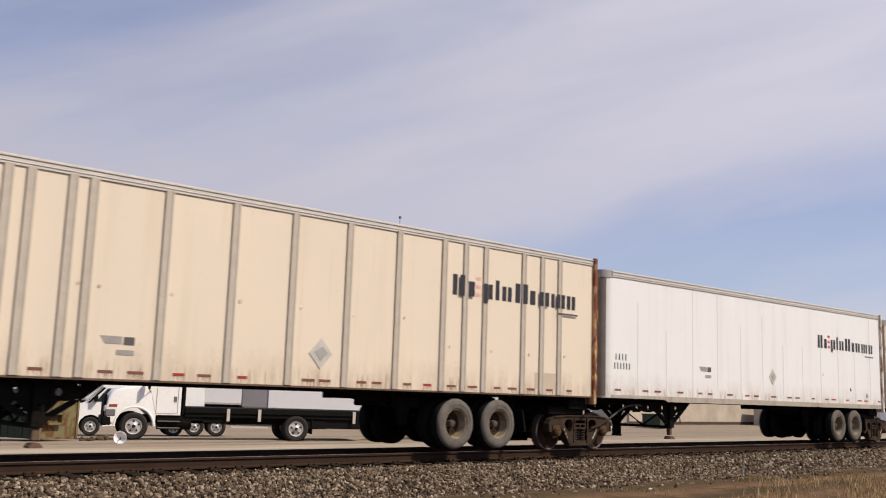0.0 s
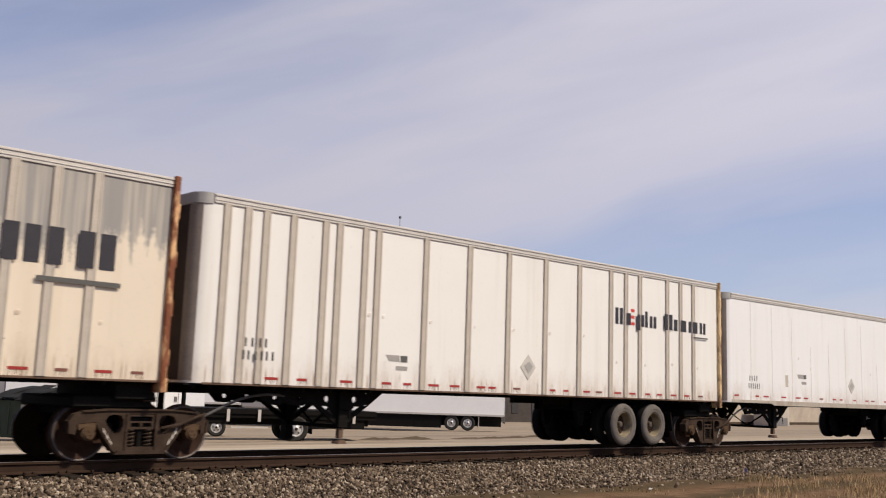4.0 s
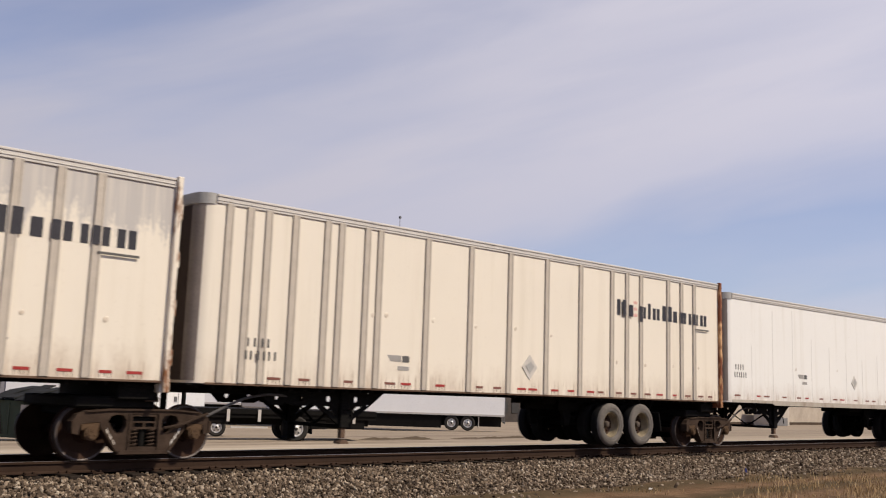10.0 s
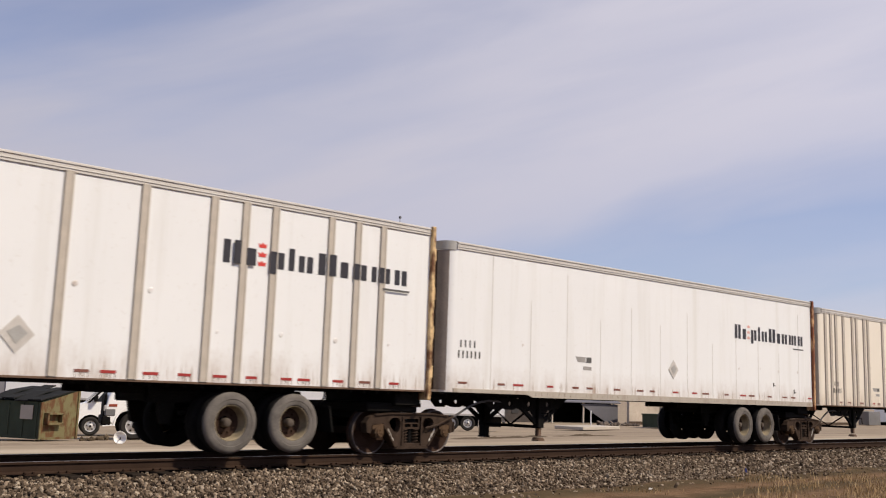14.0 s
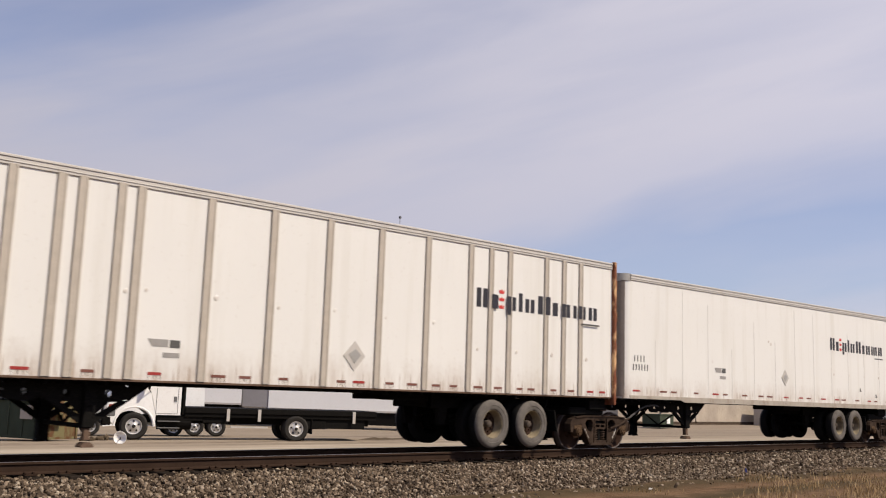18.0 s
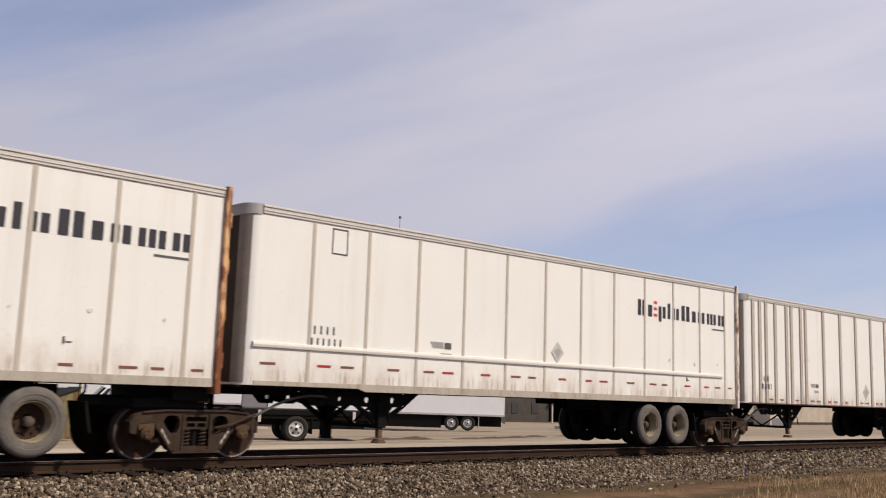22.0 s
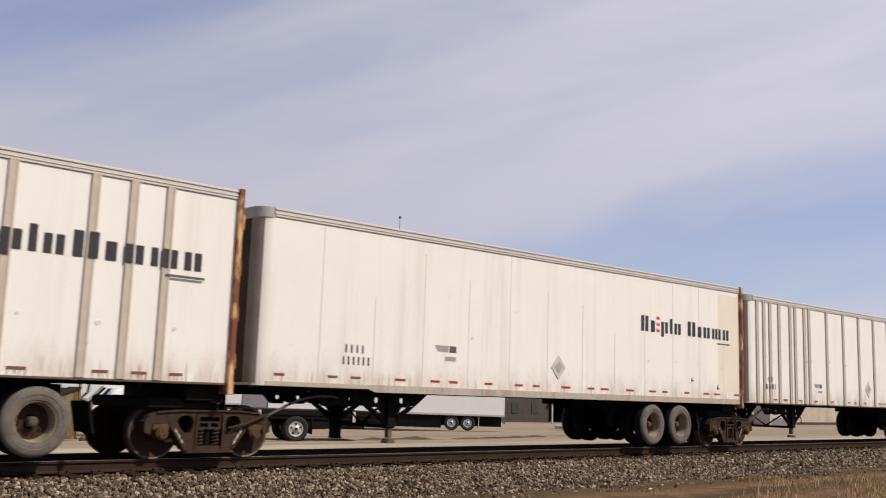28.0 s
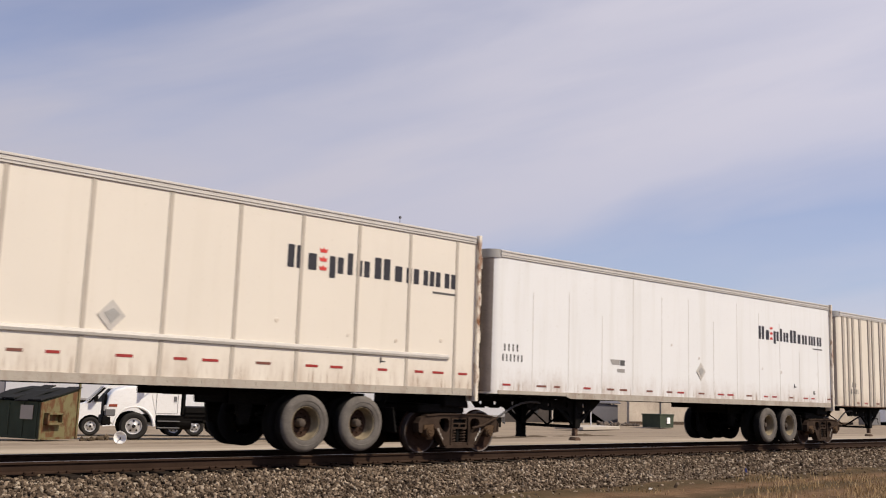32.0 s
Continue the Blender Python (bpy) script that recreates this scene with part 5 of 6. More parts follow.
def flatbed_truck():
    t = thing("flatbed_truck", "white flatbed work truck parked in the yard, empty dark deck", "truck", m=yard(16.94, 32.8, lot_z(32.8) - 0.02, -22.1))
    # bonnet and cab, side outline cut round the wheel
    arch = [(0.66 * math.cos(radians(a)), 0.50 + 0.66 * math.sin(radians(a))) for a in range(0, 181, 20)]
    bm = bm_new()
    prism(bm, [(-0.94, 0.78), (-0.98, 1.30), (-0.93, 1.55), (-0.74, 1.78), (-0.35, 1.91), (0.1, 1.97), (0.38, 2.00), (0.46, 2.0), (0.74, 0.90), (0.74, 0.55)] + arch, 0.02, 2.1)
    soften(bm, 0.10)
    part("bonnet", bm, MAT["white_paint"], t, "white sloping bonnet and wings", True)
    bm = bm_new()
    band_pts = [(0.70 * math.cos(radians(a)), 0.50 + 0.70 * math.sin(radians(a))) for a in range(0, 171, 17)]
    for p, q in zip(band_pts, band_pts[1:]):
        tube(bm, [(p[0], 0.03, p[1]), (q[0], 0.03, q[1])], 0.035, 6)
    part("wheel_arch", bm, MAT["white_paint"], t)
    bm = bm_new()
    box(bm, -1.06, -0.97, 0.28, 1.82, 0.85, 1.62, 0.02)
    part("grille", bm, MAT["black"], t, "black radiator grille")
    bm = bm_new()
    box(bm, -1.02, -0.66, -0.002, 0.4, 0.84, 1.10, 0.03)
    part("bumper_end", bm, MAT["grey_paint"], t)
    bm = bm_new()
    prism(bm, [(0.75, 0.92), (0.465, 2.04), (0.76, 2.58), (0.95, 2.70), (1.56, 2.72), (1.62, 2.6), (1.62, 0.92)], 0.04, 2.06)
    part("cab", bm, MAT["white_paint"], t)
    bm = bm_new()
    prism(bm, [(0.66, 1.98), (0.88, 2.52), (1.48, 2.52), (1.48, 1.98)], 0.025, 0.04)
    part("side_window", bm, MAT["glass"], t)
    bm = bm_new()
    prism(bm, [(0.49, 2.06), (0.77, 2.58), (0.75, 2.59), (0.46, 2.06)], 0.2, 1.9)
    part("windscreen", bm, MAT["glass"], t)
    bm = bm_new()
    box(bm, 0.735, 0.748, 0.03, 0.04, 0.98, 1.90)
    box(bm, 1.50, 1.513, 0.03, 0.04, 0.98, 2.5)
    box(bm, 0.74, 1.50, 0.03, 0.04, 0.97, 0.982)
    part("door_seam", bm, MAT["grey_paint"], t)
    bm = bm_new()
    box(bm, 1.36, 1.46, 0.012, 0.04, 1.42, 1.60, 0.006)
    part("door_handle", bm, MAT["grey_paint"], t)
    bm = bm_new()
    box(bm, -1.12, -0.80, 0.0, 2.1, 0.52, 0.84, 0.04)
    part("bumper", bm, MAT["black"], t)
    bm = bm_new()
    box(bm, -1.06, -0.98, 0.03, 0.32, 1.02, 1.22, 0.015)
    part("headlight", bm, MAT["chrome"], t)
    bm = bm_new()
    box(bm, -0.90, -0.62, 0.005, 0.02, 1.18, 1.27, 0.004)
    part("marker_lamp", bm, MAT["amber"], t, "dull red marker lamp")
    bm = bm_new()
    tube(bm, [(0.50, 0.03, 1.75), (0.42, -0.22, 1.85), (0.42, -0.22, 2.25), (0.70, 0.03, 2.35)], 0.018, 6)
    box(bm, 0.38, 0.46, -0.32, -0.12, 1.85, 2.25, 0.02)
    part("mirror", bm, MAT["black"], t)
    bm = bm_new()
    cyl(bm, (0.84, 0.36, 0.66), (2.05, 0.36, 0.66), 0.27, 16)
    tank = part("fuel_tank", bm, MAT["black"], t, "black fuel tank under the cab")
    for z in (0.44, 0.68):
        bm = bm_new()
        box(bm, 0.82, 1.62, -0.02, 0.16, z, z + 0.035, 0.006)
        part("step", bm, MAT["grey_paint"], tank, "dark step tread")
    bm = bm_new()
    box(bm, 0.80, 2.45, 0.10, 0.75, 0.72, 0.93, 0.02)
    part("battery_box", bm, MAT["black"], t)
    bm = bm_new()
    for y in (0.65, 1.45):
        box(bm, -0.6, 9.1, y - 0.05, y + 0.05, 0.62, 0.90)
    box(bm, 6.35, 7.2, 0.1, 0.5, 0.5, 0.85, 0.02)
    part("chassis", bm, MAT["black"], t)
    bm = bm_new()
    box(bm, 1.79, 9.25, 0.0, 2.35, 1.02, 1.22, 0.01)
    box(bm, 1.79, 9.25, 0.05, 2.30, 0.88, 1.02)
    part("deck", bm, MAT["black"], t, "black steel flatbed deck")
    bm = bm_new()
    box(bm, 2.45, 3.4, 0.12, 0.75, 0.66, 0.90, 0.02)
    part("tool_box", bm, MAT["black"], t)
    bm = bm_new()
    box(bm, 7.0, 8.8, 0.12, 0.6, 0.52, 0.90, 0.02)
    part("tool_box", bm, MAT["black"], t)
    bm = bm_new()
    box(bm, 3.5, 4.9, 0.06, 0.12, 0.50, 0.56)
    part("side_guard", bm, MAT["placard"], t)
    bm = bm_new()
    for x in (3.31, 4.49, 8.25):
        bm = bm_new()
        box(bm, x, x + 0.12, -0.03, 0.0, 0.74, 1.20, 0.006)
        part("stake_pocket", bm, MAT["placard"], t)
    bm = bm_new()
    box(bm, 1.70, 1.78, 0.05, 2.2, 0.95, 2.5)
    part("headboard", bm, MAT["black"], t)
    bm = bm_new()
    box(bm, 6.62, 6.66, 0.05, 0.62, 0.32, 0.95)
    part("mud_flap", bm, MAT["black"], t)
    road_wheel(t, 0, 0.0, 0.50, 0.27, 1, MAT["chrome"])
    road_wheel(t, 0, 2.1, 0.50, 0.27, -1, MAT["chrome"])
    for y, s in ((0.0, 1), (0.58, -1), (2.1, -1), (1.5, 1)):
        road_wheel(t, 6.0, y, 0.50, 0.27, s, MAT["chrome"])


def work_van():
    t = thing("white_van", "white van with a short bonnet parked behind the truck", "van", m=yard(18.32, 39.26, lot_z(39.3), -22))
    arch = [(0.48 * math.cos(radians(a)), 0.39 + 0.48 * math.sin(radians(a))) for a in range(0, 181, 20)]
    bm = bm_new()
    prism(bm, [(-0.62, 0.42), (-0.66, 0.95), (-0.54, 1.24), (-0.22, 1.36), (0.46, 2.08), (0.80, 2.20), (4.6, 2.25), (4.7, 0.5), (0.7, 0.42)] + arch, 0.0, 1.95)
    part("body", bm, MAT["white_paint"], t)
    bm = bm_new()
    prism(bm, [(-0.15, 1.41), (0.44, 2.035), (0.41, 2.06), (-0.19, 1.41)], 0.12, 1.83)
    part("windscreen", bm, MAT["glass"], t)
    bm = bm_new()
    prism(bm, [(0.14, 1.42), (0.58, 1.98), (1.40, 1.98), (1.40, 1.42)], -0.012, 0.0)
    part("side_window", bm, MAT["glass"], t)
    bm = bm_new()
    prism(bm, [(-0.20, 1.36), (-0.08, 1.36), (0.52, 2.00), (0.42, 2.03)], -0.02, 0.0)
    box(bm, 0.06, 0.22, -0.22, -0.02, 1.42, 1.66, 0.02)
    part("pillar_and_mirror", bm, MAT["black"], t)
    bm = bm_new()
    box(bm, -0.72, -0.60, 0.0, 1.95, 0.42, 0.66, 0.03)
    part("bumper", bm, MAT["grey_paint"], t)
    for x in (0.0, 3.4):
        road_wheel(t, x, 0.0, 0.39, 0.22, 1, MAT["chrome"])
        road_wheel(t, x, 1.93, 0.39, 0.22, -1, MAT["chrome"])


def parked_semi(x, y, turn, label, axles, z, low):
    """Rear end at the origin, body towards local -x, near side at local y = 0; low: height of the floor's underside."""
    t = thing("parked_semi_trailer", label, "semi-trailer", "parked semi-trailers", m=yard(x, y, z, turn))
    bm = bm_new()
    box(bm, -16.1, 0, 0, 2.6, low, 4.05, 0.03)
    part("box_body", bm, MAT["white_paint"], t)
    for z0, z1 in ((low - 0.02, low + 0.10), (3.93, 4.06)):
        bm = bm_new()
        box(bm, -16.05, -0.02, -0.02, 0.0, z0, z1)
        part("side_rail", bm, MAT["rail_trim"], t)
    bm = bm_new()
    box(bm, 0.0, 0.05, 0.0, 0.08, low, 4.05)
    box(bm, 0.0, 0.05, 0.0, 2.6, 0.55, 0.66)
    for yy in (0.5, 2.1):
        box(bm, -0.03, 0.03, yy - 0.05, yy + 0.05, 0.6, low)
    part("rear_guard", bm, MAT["grey_paint"], t)
    bm = bm_new()
    box(bm, -15.8, -0.3, 0.7, 1.9, 0.75, low)
    box(bm, -4.6, -0.2, 0.45, 2.15, 0.30, 0.95)
    box(bm, -15.0, -4.3, 0.10, 0.16, 0.14, low)
    part("underframe", bm, MAT["black"], t, "dark underframe with side skirt")
    bm = bm_new()
    box(bm, -17.9, -16.1, 0.05, 2.5, low + 0.05, 3.4, 0.06)
    box(bm, -17.95, -17.9, 0.4, 2.1, low + 0.3, 3.1, 0.02)
    part("cooling_unit", bm, MAT["unit_grey"], t, "grey cooling unit on the front wall")
    for yy in (0.6, 2.0):
        bm = bm_new()
        box(bm, -13.1, -12.9, yy - 0.07, yy + 0.07, 0.1, low)
        box(bm, -13.2, -12.8, yy - 0.12, yy + 0.12, 0.0, 0.1)
        part("landing_leg", bm, MAT["black"], t)
    for a in axles:
        for yy, s in ((0.02, 1), (2.58, -1)):
            road_wheel(t, -a, yy, 0.50, 0.55, s, MAT["chrome"])
    bm = bm_new()
    box(bm, -1.78, -1.72, 0.1, 0.65, 0.2, 0.95)
    part("mud_flap", bm, MAT["concrete"], t)


def low_trailer():
    t = thing("equipment_trailer", "low dark equipment trailer with two white-hubbed wheels", "trailer", m=yard(21.9, 37.0, lot_z(37), -28))
    bm = bm_new()
    box(bm, -2.6, 1.9, 0.3, 2.2, 0.62, 0.80, 0.01)
    box(bm, -4.4, -2.6, 1.15, 1.35, 0.55, 0.68)
    part("deck", bm, MAT["black"], t)
    bm = bm_new()
    box(bm, -0.55, 1.45, 0.0, 0.34, 0.84, 0.88, 0.01)
    part("mudguard", bm, MAT["black"], t)
    for x in (0.0, 0.92):
        for yy, s in ((0.02, 1), (2.48, -1)):
            road_wheel(t, x, yy, 0.40, 0.24, s, MAT["chrome"])


def skip_bin():
    t = thing("waste_skip", "green steel waste skip with rusty end and dark sloping lid", "waste bin", m=yard(13.2, 32.0, lot_z(32.0), 22))
    # local: x along the rusty end, y along the green front
    bm = bm_new()
    prism(bm, [(0, 0.06), (1.62, 0.06), (1.66, 1.72), (0, 1.28)], 0.004, 2.2)
    part("bin_body", bm, MAT["green"], t)
    bm = bm_new()
    prism(bm, [(0.02, 0.08), (1.60, 0.08), (1.63, 1.66), (0.03, 1.25)], -0.006, 0.004)
    part("rusty_end", bm, MAT["bin_rust"], t, "rust-streaked olive end panel")
    # warped lid boards, no two at the same tilt
    for y0, y1, za, zb in ((-0.07, 0.52, 0.02, -0.03), (0.54, 1.10, -0.02, 0.05), (1.13, 1.66, 0.05, 0.0), (1.69, 2.27, 0.0, 0.07)):
        bm = bm_new()
        prism(bm, [(-0.10, 1.30 + za), (0.75, 1.53 + zb), (1.70, 1.74 + za), (1.70, 1.78 + za), (0.75, 1.57 + zb), (-0.10, 1.34 + za)], y0, y1)
        part("lid_board", bm, MAT["dark_lid"], t, "dark warped lid board")
    bm = bm_new()
    box(bm, 0.1, 1.55, -0.035, 0.0, 0.04, 0.12)
    part("foot_bar", bm, MAT["bin_rust"], t)
    for x in (-0.03, 1.60):
        bm = bm_new()
        box(bm, x, x + 0.08, -0.05, 0.004, 0.04, 1.26 if x < 0 else 1.92, 0.006)
        part("corner_post", bm, MAT["bin_rust"], t)
    bm = bm_new()
    box(bm, 0.15, 0.85, -0.20, -0.008, 0.52, 0.60, 0.008)
    box(bm, 0.15, 0.85, -0.20, -0.008, 0.86, 0.92, 0.008)
    box(bm, 0.15, 0.22, -0.20, -0.008, 0.52, 0.92, 0.008)
    box(bm, 0.78, 0.85, -0.20, -0.008, 0.52, 0.92, 0.008)
    part("fork_pocket", bm, MAT["bin_rust"], t, "rusty lifting pocket")
    bm = bm_new()
    box(bm, -0.045, -0.031, 0.30, 0.85, 0.70, 1.16)
    part("notice", bm, MAT["concrete"], t, "faded pale notice")
    bm = bm_new()
    for y in (0.15, 0.75, 1.4, 2.1):
        box(bm, -0.03, 0.0, y - 0.03, y + 0.03, 0.08, 1.24)
    part("ribs", bm, MAT["green"], t)


def small_dish():
    t = thing("round_dish", "small white round dish lying tilted on the ground", "dish", m=YARD_TURN @ pose(15.25, 30.4, lot_z(30) + 0.19, 62, 0, -40))
    bm = bm_new()
    prof = [(0.0, 0.07), (0.10, 0.055), (0.17, 0.015), (0.205, -0.02), (0.215, -0.015), (0.18, 0.035), (0.10, 0.08), (0.0, 0.095)]
    lathe(bm, prof, n=24)
    d = part("dish", bm, MAT["white_paint"], t, smooth=True)
    d.matrix_basis = pose(0, 0, 0, -62, 0, 0)
    bm = bm_new()
    tube(bm, [(0, 0.05, 0), (0.02, -0.05, -0.02), (0.03, -0.12, -0.06)], 0.018, 6)
    f = part("feed_arm", bm, MAT["black"], t)
    f.matrix_basis = pose(0, 0, 0, -62, 0, 0)


def rubble(name, label, spots, mat, seed):
    rng = random.Random(seed)
    bm = bm_new()
    for x, y, z, r in spots:
        for _ in range(9):
            s = r * rng.uniform(0.25, 0.6)
            m = Matrix.LocRotScale((x + rng.uniform(-r, r), y + rng.uniform(-r, r), z + rng.uniform(0, r * 0.5)), Euler((rng.random() * 6, rng.random() * 6, 0)), (s, s * rng.uniform(0.6, 1.2), s * rng.uniform(0.4, 0.9)))
            bmesh.ops.create_icosphere(bm, subdivisions=1, radius=1, matrix=m)
    for v in bm.verts:
        v.co += Vector((rng.uniform(-1, 1), rng.uniform(-1, 1), rng.uniform(-1, 1))) * spots[0][3] * 0.10
    ob = new(name, data_of(name, bm, mat))
    ob.matrix_basis = YARD_TURN
    tagged(ob, label, "rubble", kind="stuff")


def yard_buildings():
    z = lot_z(60)
    # stuccoed wall with posts and a pipe
    w = thing("wall_yard", "long beige stucco wall at the back of the yard", "wall", m=yard(87.2, 59.3, z, 1.5))
    tagged(w, kind="structure")
    bm = bm_new()
    box(bm, 0, 62, 0, 0.3, -0.2, 3.0)
    part("wall_face", bm, MAT["stucco"], w)
    bm = bm_new()
    box(bm, -0.2, 62.2, -0.06, 0.36, 3.0, 3.12, 0.02)
    part("coping", bm, MAT["concrete"], w)
    bm = bm_new()
    box(bm, 0, 62, -0.04, 0.0, -0.2, 0.35)
    part("stained_base", bm, MAT["bed"], w, "dark stained foot of the wall")
    for x in (6.2, 30.5):
        bm = bm_new()
        cyl(bm, (x, -0.08, 0), (x, -0.08, 2.9), 0.09, 10)
        part("down_pipe", bm, MAT["grey_paint"], w)
    # open shed with a grey canopy
    s = thing("open_shed", "dark open-fronted shed with a grey sloping canopy", "shed", m=yard(79.5, 63.8, z, -10))
    bm = bm_new()
    box(bm, -8.5, -0.2, 0.0, 5.0, -0.1, 4.0, 0.02)
    part("side_block", bm, MAT["shed_wall"], s, "dark brown lean-to block")
    for i, x in enumerate((-7.6, -6.2, -4.8, -2.2)):
        bm = bm_new()
        box(bm, x - 0.45, x + 0.45, -0.06, 0.0, 0.9, 2.0, 0.01)
        part("window", bm, MAT["dusty_glass"], s)
    bm = bm_new()
    box(bm, -0.2, 9.0, 5.0, 5.2, -0.1, 4.2)
    box(bm, 8.9, 9.1, 0.4, 5.0, -0.1, 4.0)
    part("back_wall", bm, MAT["black"], s)
    bm = bm_new()
    prism(bm, [(-0.6, 2.15), (5.2, 4.35), (5.2, 4.45), (-0.6, 2.25)], -0.3, 9.6, "x")
    part("canopy", bm, MAT["canopy"], s, "grey sheet metal canopy")
    for x in (0.0, 4.4, 8.9):
        bm = bm_new()
        box(bm, x - 0.08, x + 0.08, -0.3, -0.14, -0.1, 2.2)
        part("post", bm, MAT["concrete"], s)
    bm = bm_new()
    prism(bm, [(3.8, 2.05), (9.4, 2.05), (9.4, 0.0), (7.6, 0.15)], -0.36, -0.31)
    part("side_sheet", bm, MAT["canopy"], s, "grey sheet leaning under the canopy")
    # green bin at the wall
    b = thing("green_bin", "dark green steel bin with a white notice", "waste bin", m=yard(81.0, 50.8, lot_z(51), 9))
    bm = bm_new()
    prism(bm, [(-1.55, 0.1), (1.55, 0.1), (1.65, 1.28), (-1.65, 1.28)], 0, 1.8)
    part("bin_body", bm, MAT["green"], b)
    bm = bm_new()
    box(bm, -1.70, 1.70, -0.06, 1.86, 1.24, 1.36, 0.01)
    part("rim", bm, MAT["green"], b)
    bm = bm_new()
    box(bm, -0.15, 0.55, -0.10, -0.02, 0.48, 1.05)
    part("notice", bm, MAT["white_paint"], b, "white notice")
    # small white block and box unit further along
    c = thing("block_shed", "small pale block building with a grey door", "shed", m=yard(113.5, 56.5, z, 0))
    bm = bm_new()
    box(bm, 0, 5.2, 0, 2.2, 0, 2.9, 0.02)
    part("wall_block", bm, MAT["concrete"], c)
    bm = bm_new()
    box(bm, 0.4, 4.6, -0.05, 0.0, 0.05, 1.0)
    part("door_leaf", bm, MAT["grey_paint"], c)
    d = thing("plant_unit", "grey metal plant unit standing by the wall", "machine", m=yard(148.0, 58.0, z, 0))
    bm = bm_new()
    box(bm, 0, 4.4, 0, 1.6, 0.1, 2.1, 0.05)
    for i in range(8):
        box(bm, 0.4, 4.0, -0.03, 0.0, 0.4 + i * 0.18, 0.48 + i * 0.18)
    part("casing", bm, MAT["grey_paint"], d)
    e = thing("white_truck_box", "white box body parked beyond the yard", "truck body", m=yard(157.0, 58.2, z, 0))
    bm = bm_new()
    box(bm, 0, 10, 0, 2.5, 0.5, 3.4, 0.05)
    part("box_body", bm, MAT["white_paint"], e)
    bm = bm_new()
    box(bm, 0.5, 9.5, 0.2, 2.3, 0.0, 0.5)
    part("underframe", bm, MAT["black"], e)
    # white marker post, slab
    p = thing("marker_post", "thin white marker post in the yard", "post", m=yard(77.0, 56.8, lot_z(57)))
    bm = bm_new()
    cyl(bm, (0, 0, -0.1), (0, 0, 1.45), 0.06, 10)
    part("pole", bm, MAT["white_paint"], p)
    q = thing("concrete_slab", "low concrete slab lying on the yard", "slab", m=yard(62.5, 45.6, lot_z(46), 10))
    bm = bm_new()
    box(bm, -2.2, 4.4, 0, 2.5, 0.05, 0.30, 0.03)
    part("slab", bm, MAT["concrete"], q)
    # far mast whose tip shows over the train
    a = thing("radio_mast", "thin grey mast far behind the yard", "mast", m=yard(59.26, 65.97, lot_z(66)))
    bm = bm_new()
    cyl(bm, (0, 0, -0.2), (0, 0, 17.2), 0.10, 10, 0.06)
    part("pole", bm, MAT["grey_paint"], a)
    bm = bm_new()
    cyl(bm, (0, 0, 17.2), (0, 0, 19.0), 0.028, 8)
    box(bm, -0.10, 0.10, -0.10, 0.10, 18.75, 18.95, 0.02)
    part("antenna", bm, MAT["small_mark"], a)


flatbed_truck()
work_van()
parked_semi(49.56, 43.75, -44.6, "long white parked semi-trailer with bright wheels", (2.5, 3.6), lot_z(45), 1.02)
parked_semi(36.79, 56.3, -44.6, "white parked semi-trailer behind the truck", (2.5, 3.6), lot_z(58), 1.40)
low_trailer()
skip_bin()
small_dish()
yard_buildings()
rubble("rubble", "small heap of brown stones by the skip", [(15.0, 32.2, lot_z(33), 0.20), (15.7, 32.8, lot_z(33.5), 0.22)], MAT["ridge"], 3)
rubble("junk_heap", "heap of broken boards and scrap by the shed", [(80 + i * 0.9, 57.5 - i * 0.3, lot_z(57), 0.62 - 0.06 * i) for i in range(5)], MAT["scrap"], 4)


def small_flag():
    t = thing("marker_flag", "tiny blue survey flag on a wire in the dirt", "flag", m=yard(21.5, 11.36, 0.0))
    bm = bm_new()
    tube(bm, [(0, 0, -0.03), (0.0, 0, 0.26)], 0.005, 5)
    part("wire", bm, MAT["black"], t)
    bm = bm_new()
    prism(bm, [(0.0, 0.17), (0.09, 0.14), (0.10, 0.22), (0.0, 0.27)], -0.006, 0.0)
    part("flag", bm, plain("blue_flag", (0.030, 0.036, 0.11), 0.8), t, "blue plastic flag")


small_flag()


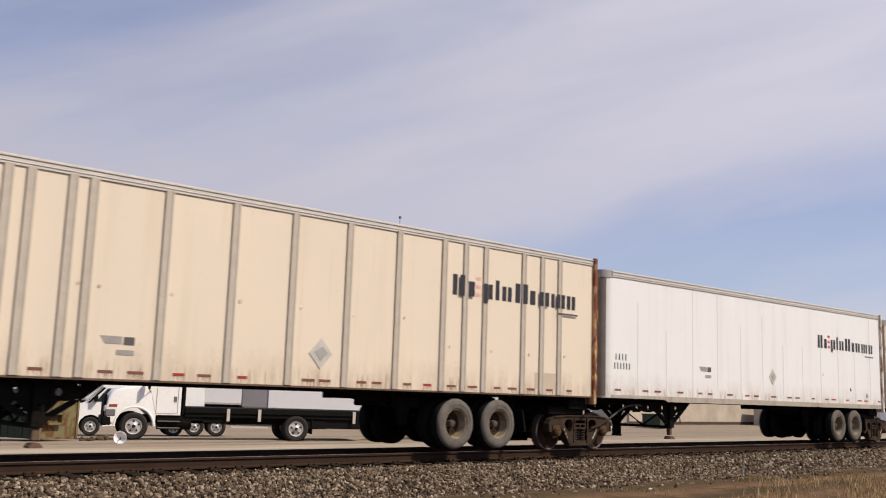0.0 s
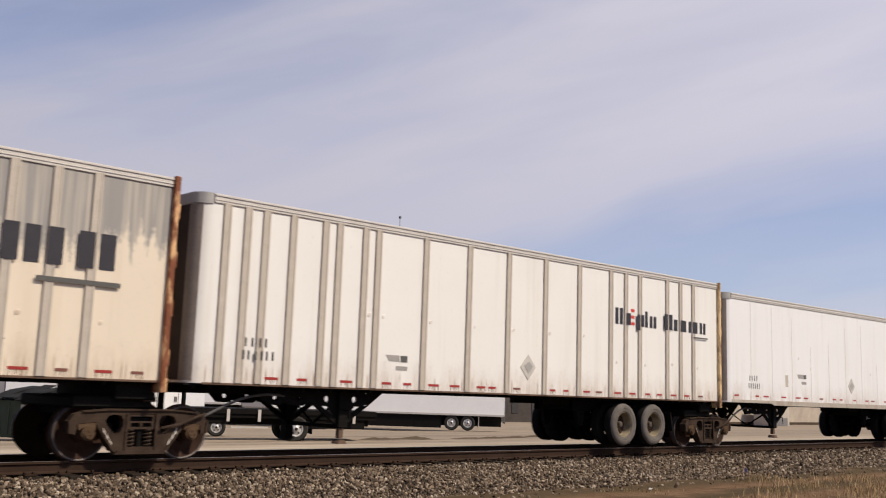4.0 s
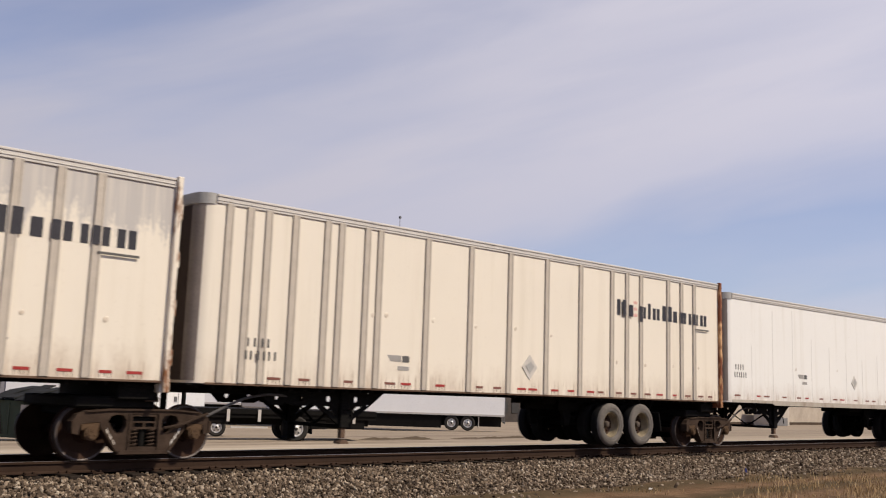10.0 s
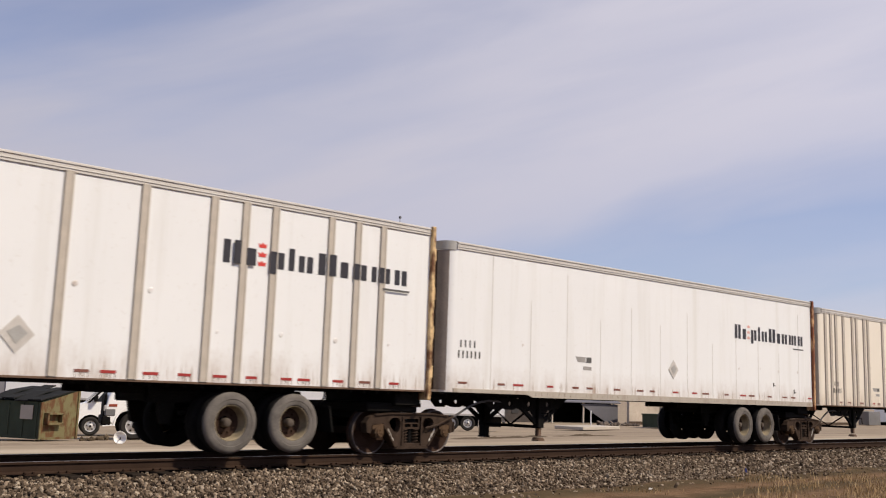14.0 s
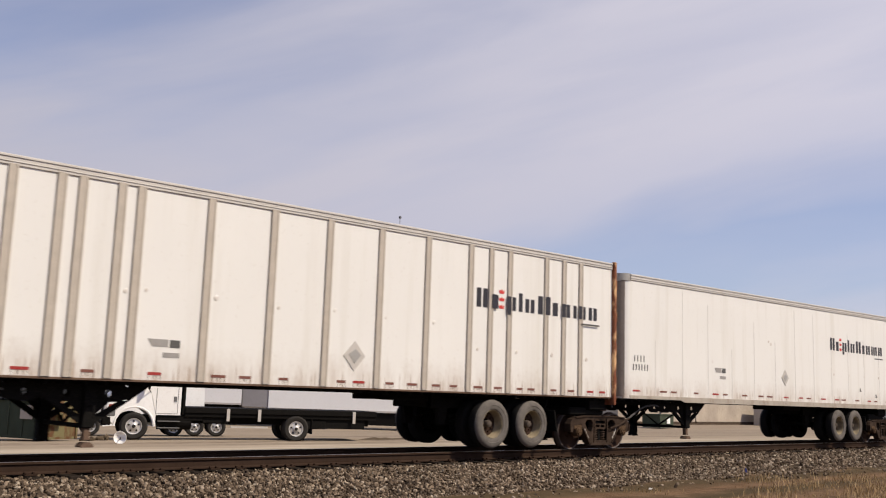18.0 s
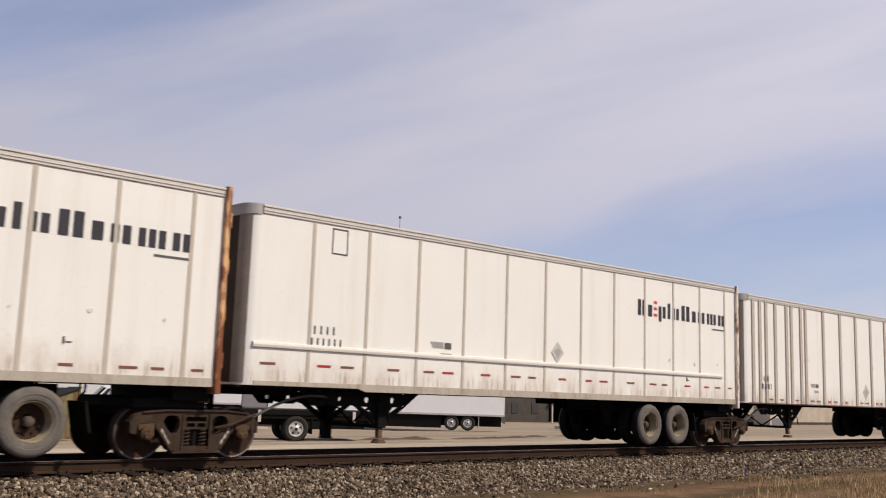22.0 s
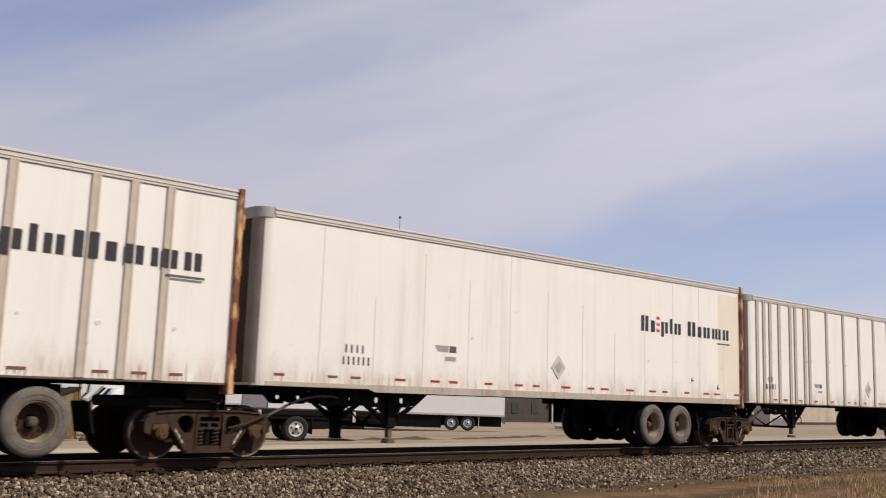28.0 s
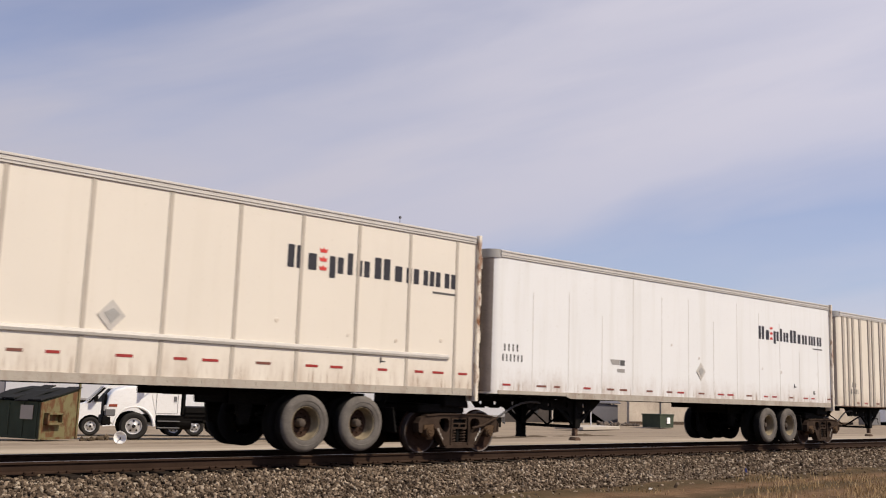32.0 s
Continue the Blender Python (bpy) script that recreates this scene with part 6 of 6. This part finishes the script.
def litter():
    t = thing("paper_scrap", "crumpled white paper scrap lying on the dirt", "litter", m=yard(16.7, 10.85, 0.02, 25))
    bm = bm_new()
    prism(bm, [(-0.06, 0.0), (-0.01, 0.02), (0.03, 0.008), (0.07, 0.016), (0.07, 0.022), (0.03, 0.014), (-0.01, 0.026), (-0.06, 0.006)], -0.03, 0.03)
    part("sheet", bm, MAT["placard"], t)


litter()


def dirt_ridge():
    """Low uneven bank of dark earth along the edge of the yard road."""
    rng = random.Random(12)
    verts, faces = [], []
    n = 150
    for i in range(n):
        u = i / (n - 1)
        x, y = 21.0 + 25.0 * u, 30.2 + 2.0 * u + 0.35 * math.sin(9 * u)
        g = max(0.0, noise.noise(Vector((u * 14, 3.1, 0))) + 0.30) * min(1.0, 8 * u, 8 * (1 - u))
        h = 0.17 * g * rng.uniform(0.7, 1.2)
        for dy, k in ((-0.55, 0.0), (-0.25, 0.7), (0.0, 1.0), (0.3, 0.6), (0.6, 0.0)):
            verts.append((x + rng.uniform(-0.04, 0.04), y + dy * (0.5 + g), lot_z(y + dy) - 0.02 + h * k))
    for i in range(n - 1):
        for j in range(4):
            a = i * 5 + j
            faces.append((a, a + 5, a + 6, a + 1))
    ob = new("dirt_ridge", raw_mesh("dirt_ridge", verts, faces, MAT["ridge"]))
    ob.matrix_basis = YARD_TURN
    tagged(ob, "low uneven bank of dark earth along the yard", "earth bank", kind="stuff")


dirt_ridge()


# ---- everything that moves ----
def run_of(t):
    """How far the train has gone at t seconds."""
    for (t0, a), (t1, b) in zip(DRIFT, DRIFT[1:]):
        if t0 <= t <= t1:
            return SPEED * t + a + (b - a) * (t - t0) / (t1 - t0)
    return SPEED * t + DRIFT[-1][1]


def motions():
    times = [t for t, _ in DRIFT]
    for k, tr in enumerate(TRAILERS):
        x = START_X + k * PITCH_LEN
        walk(tr, [(t, pose(x - run_of(t), TRACK_Y, RAIL_Z)) for t in times])
    spin = [(i / FPS, math.degrees(run_of(i / FPS) / WHEEL_R)) for i in range(32 * FPS + 1)]
    for k, (b, axles) in enumerate(BOGIES):
        x = START_X + k * PITCH_LEN + BOGIE_X
        walk(b, [(t, pose(x - run_of(t), TRACK_Y, RAIL_Z)) for t in times])
        for e, ws in zip((-1, 1), axles):
            walk(ws, [(t, pose(e * AXLE_HALF, 0, WHEEL_R, 0, -a, 0)) for t, a in spin])


motions()
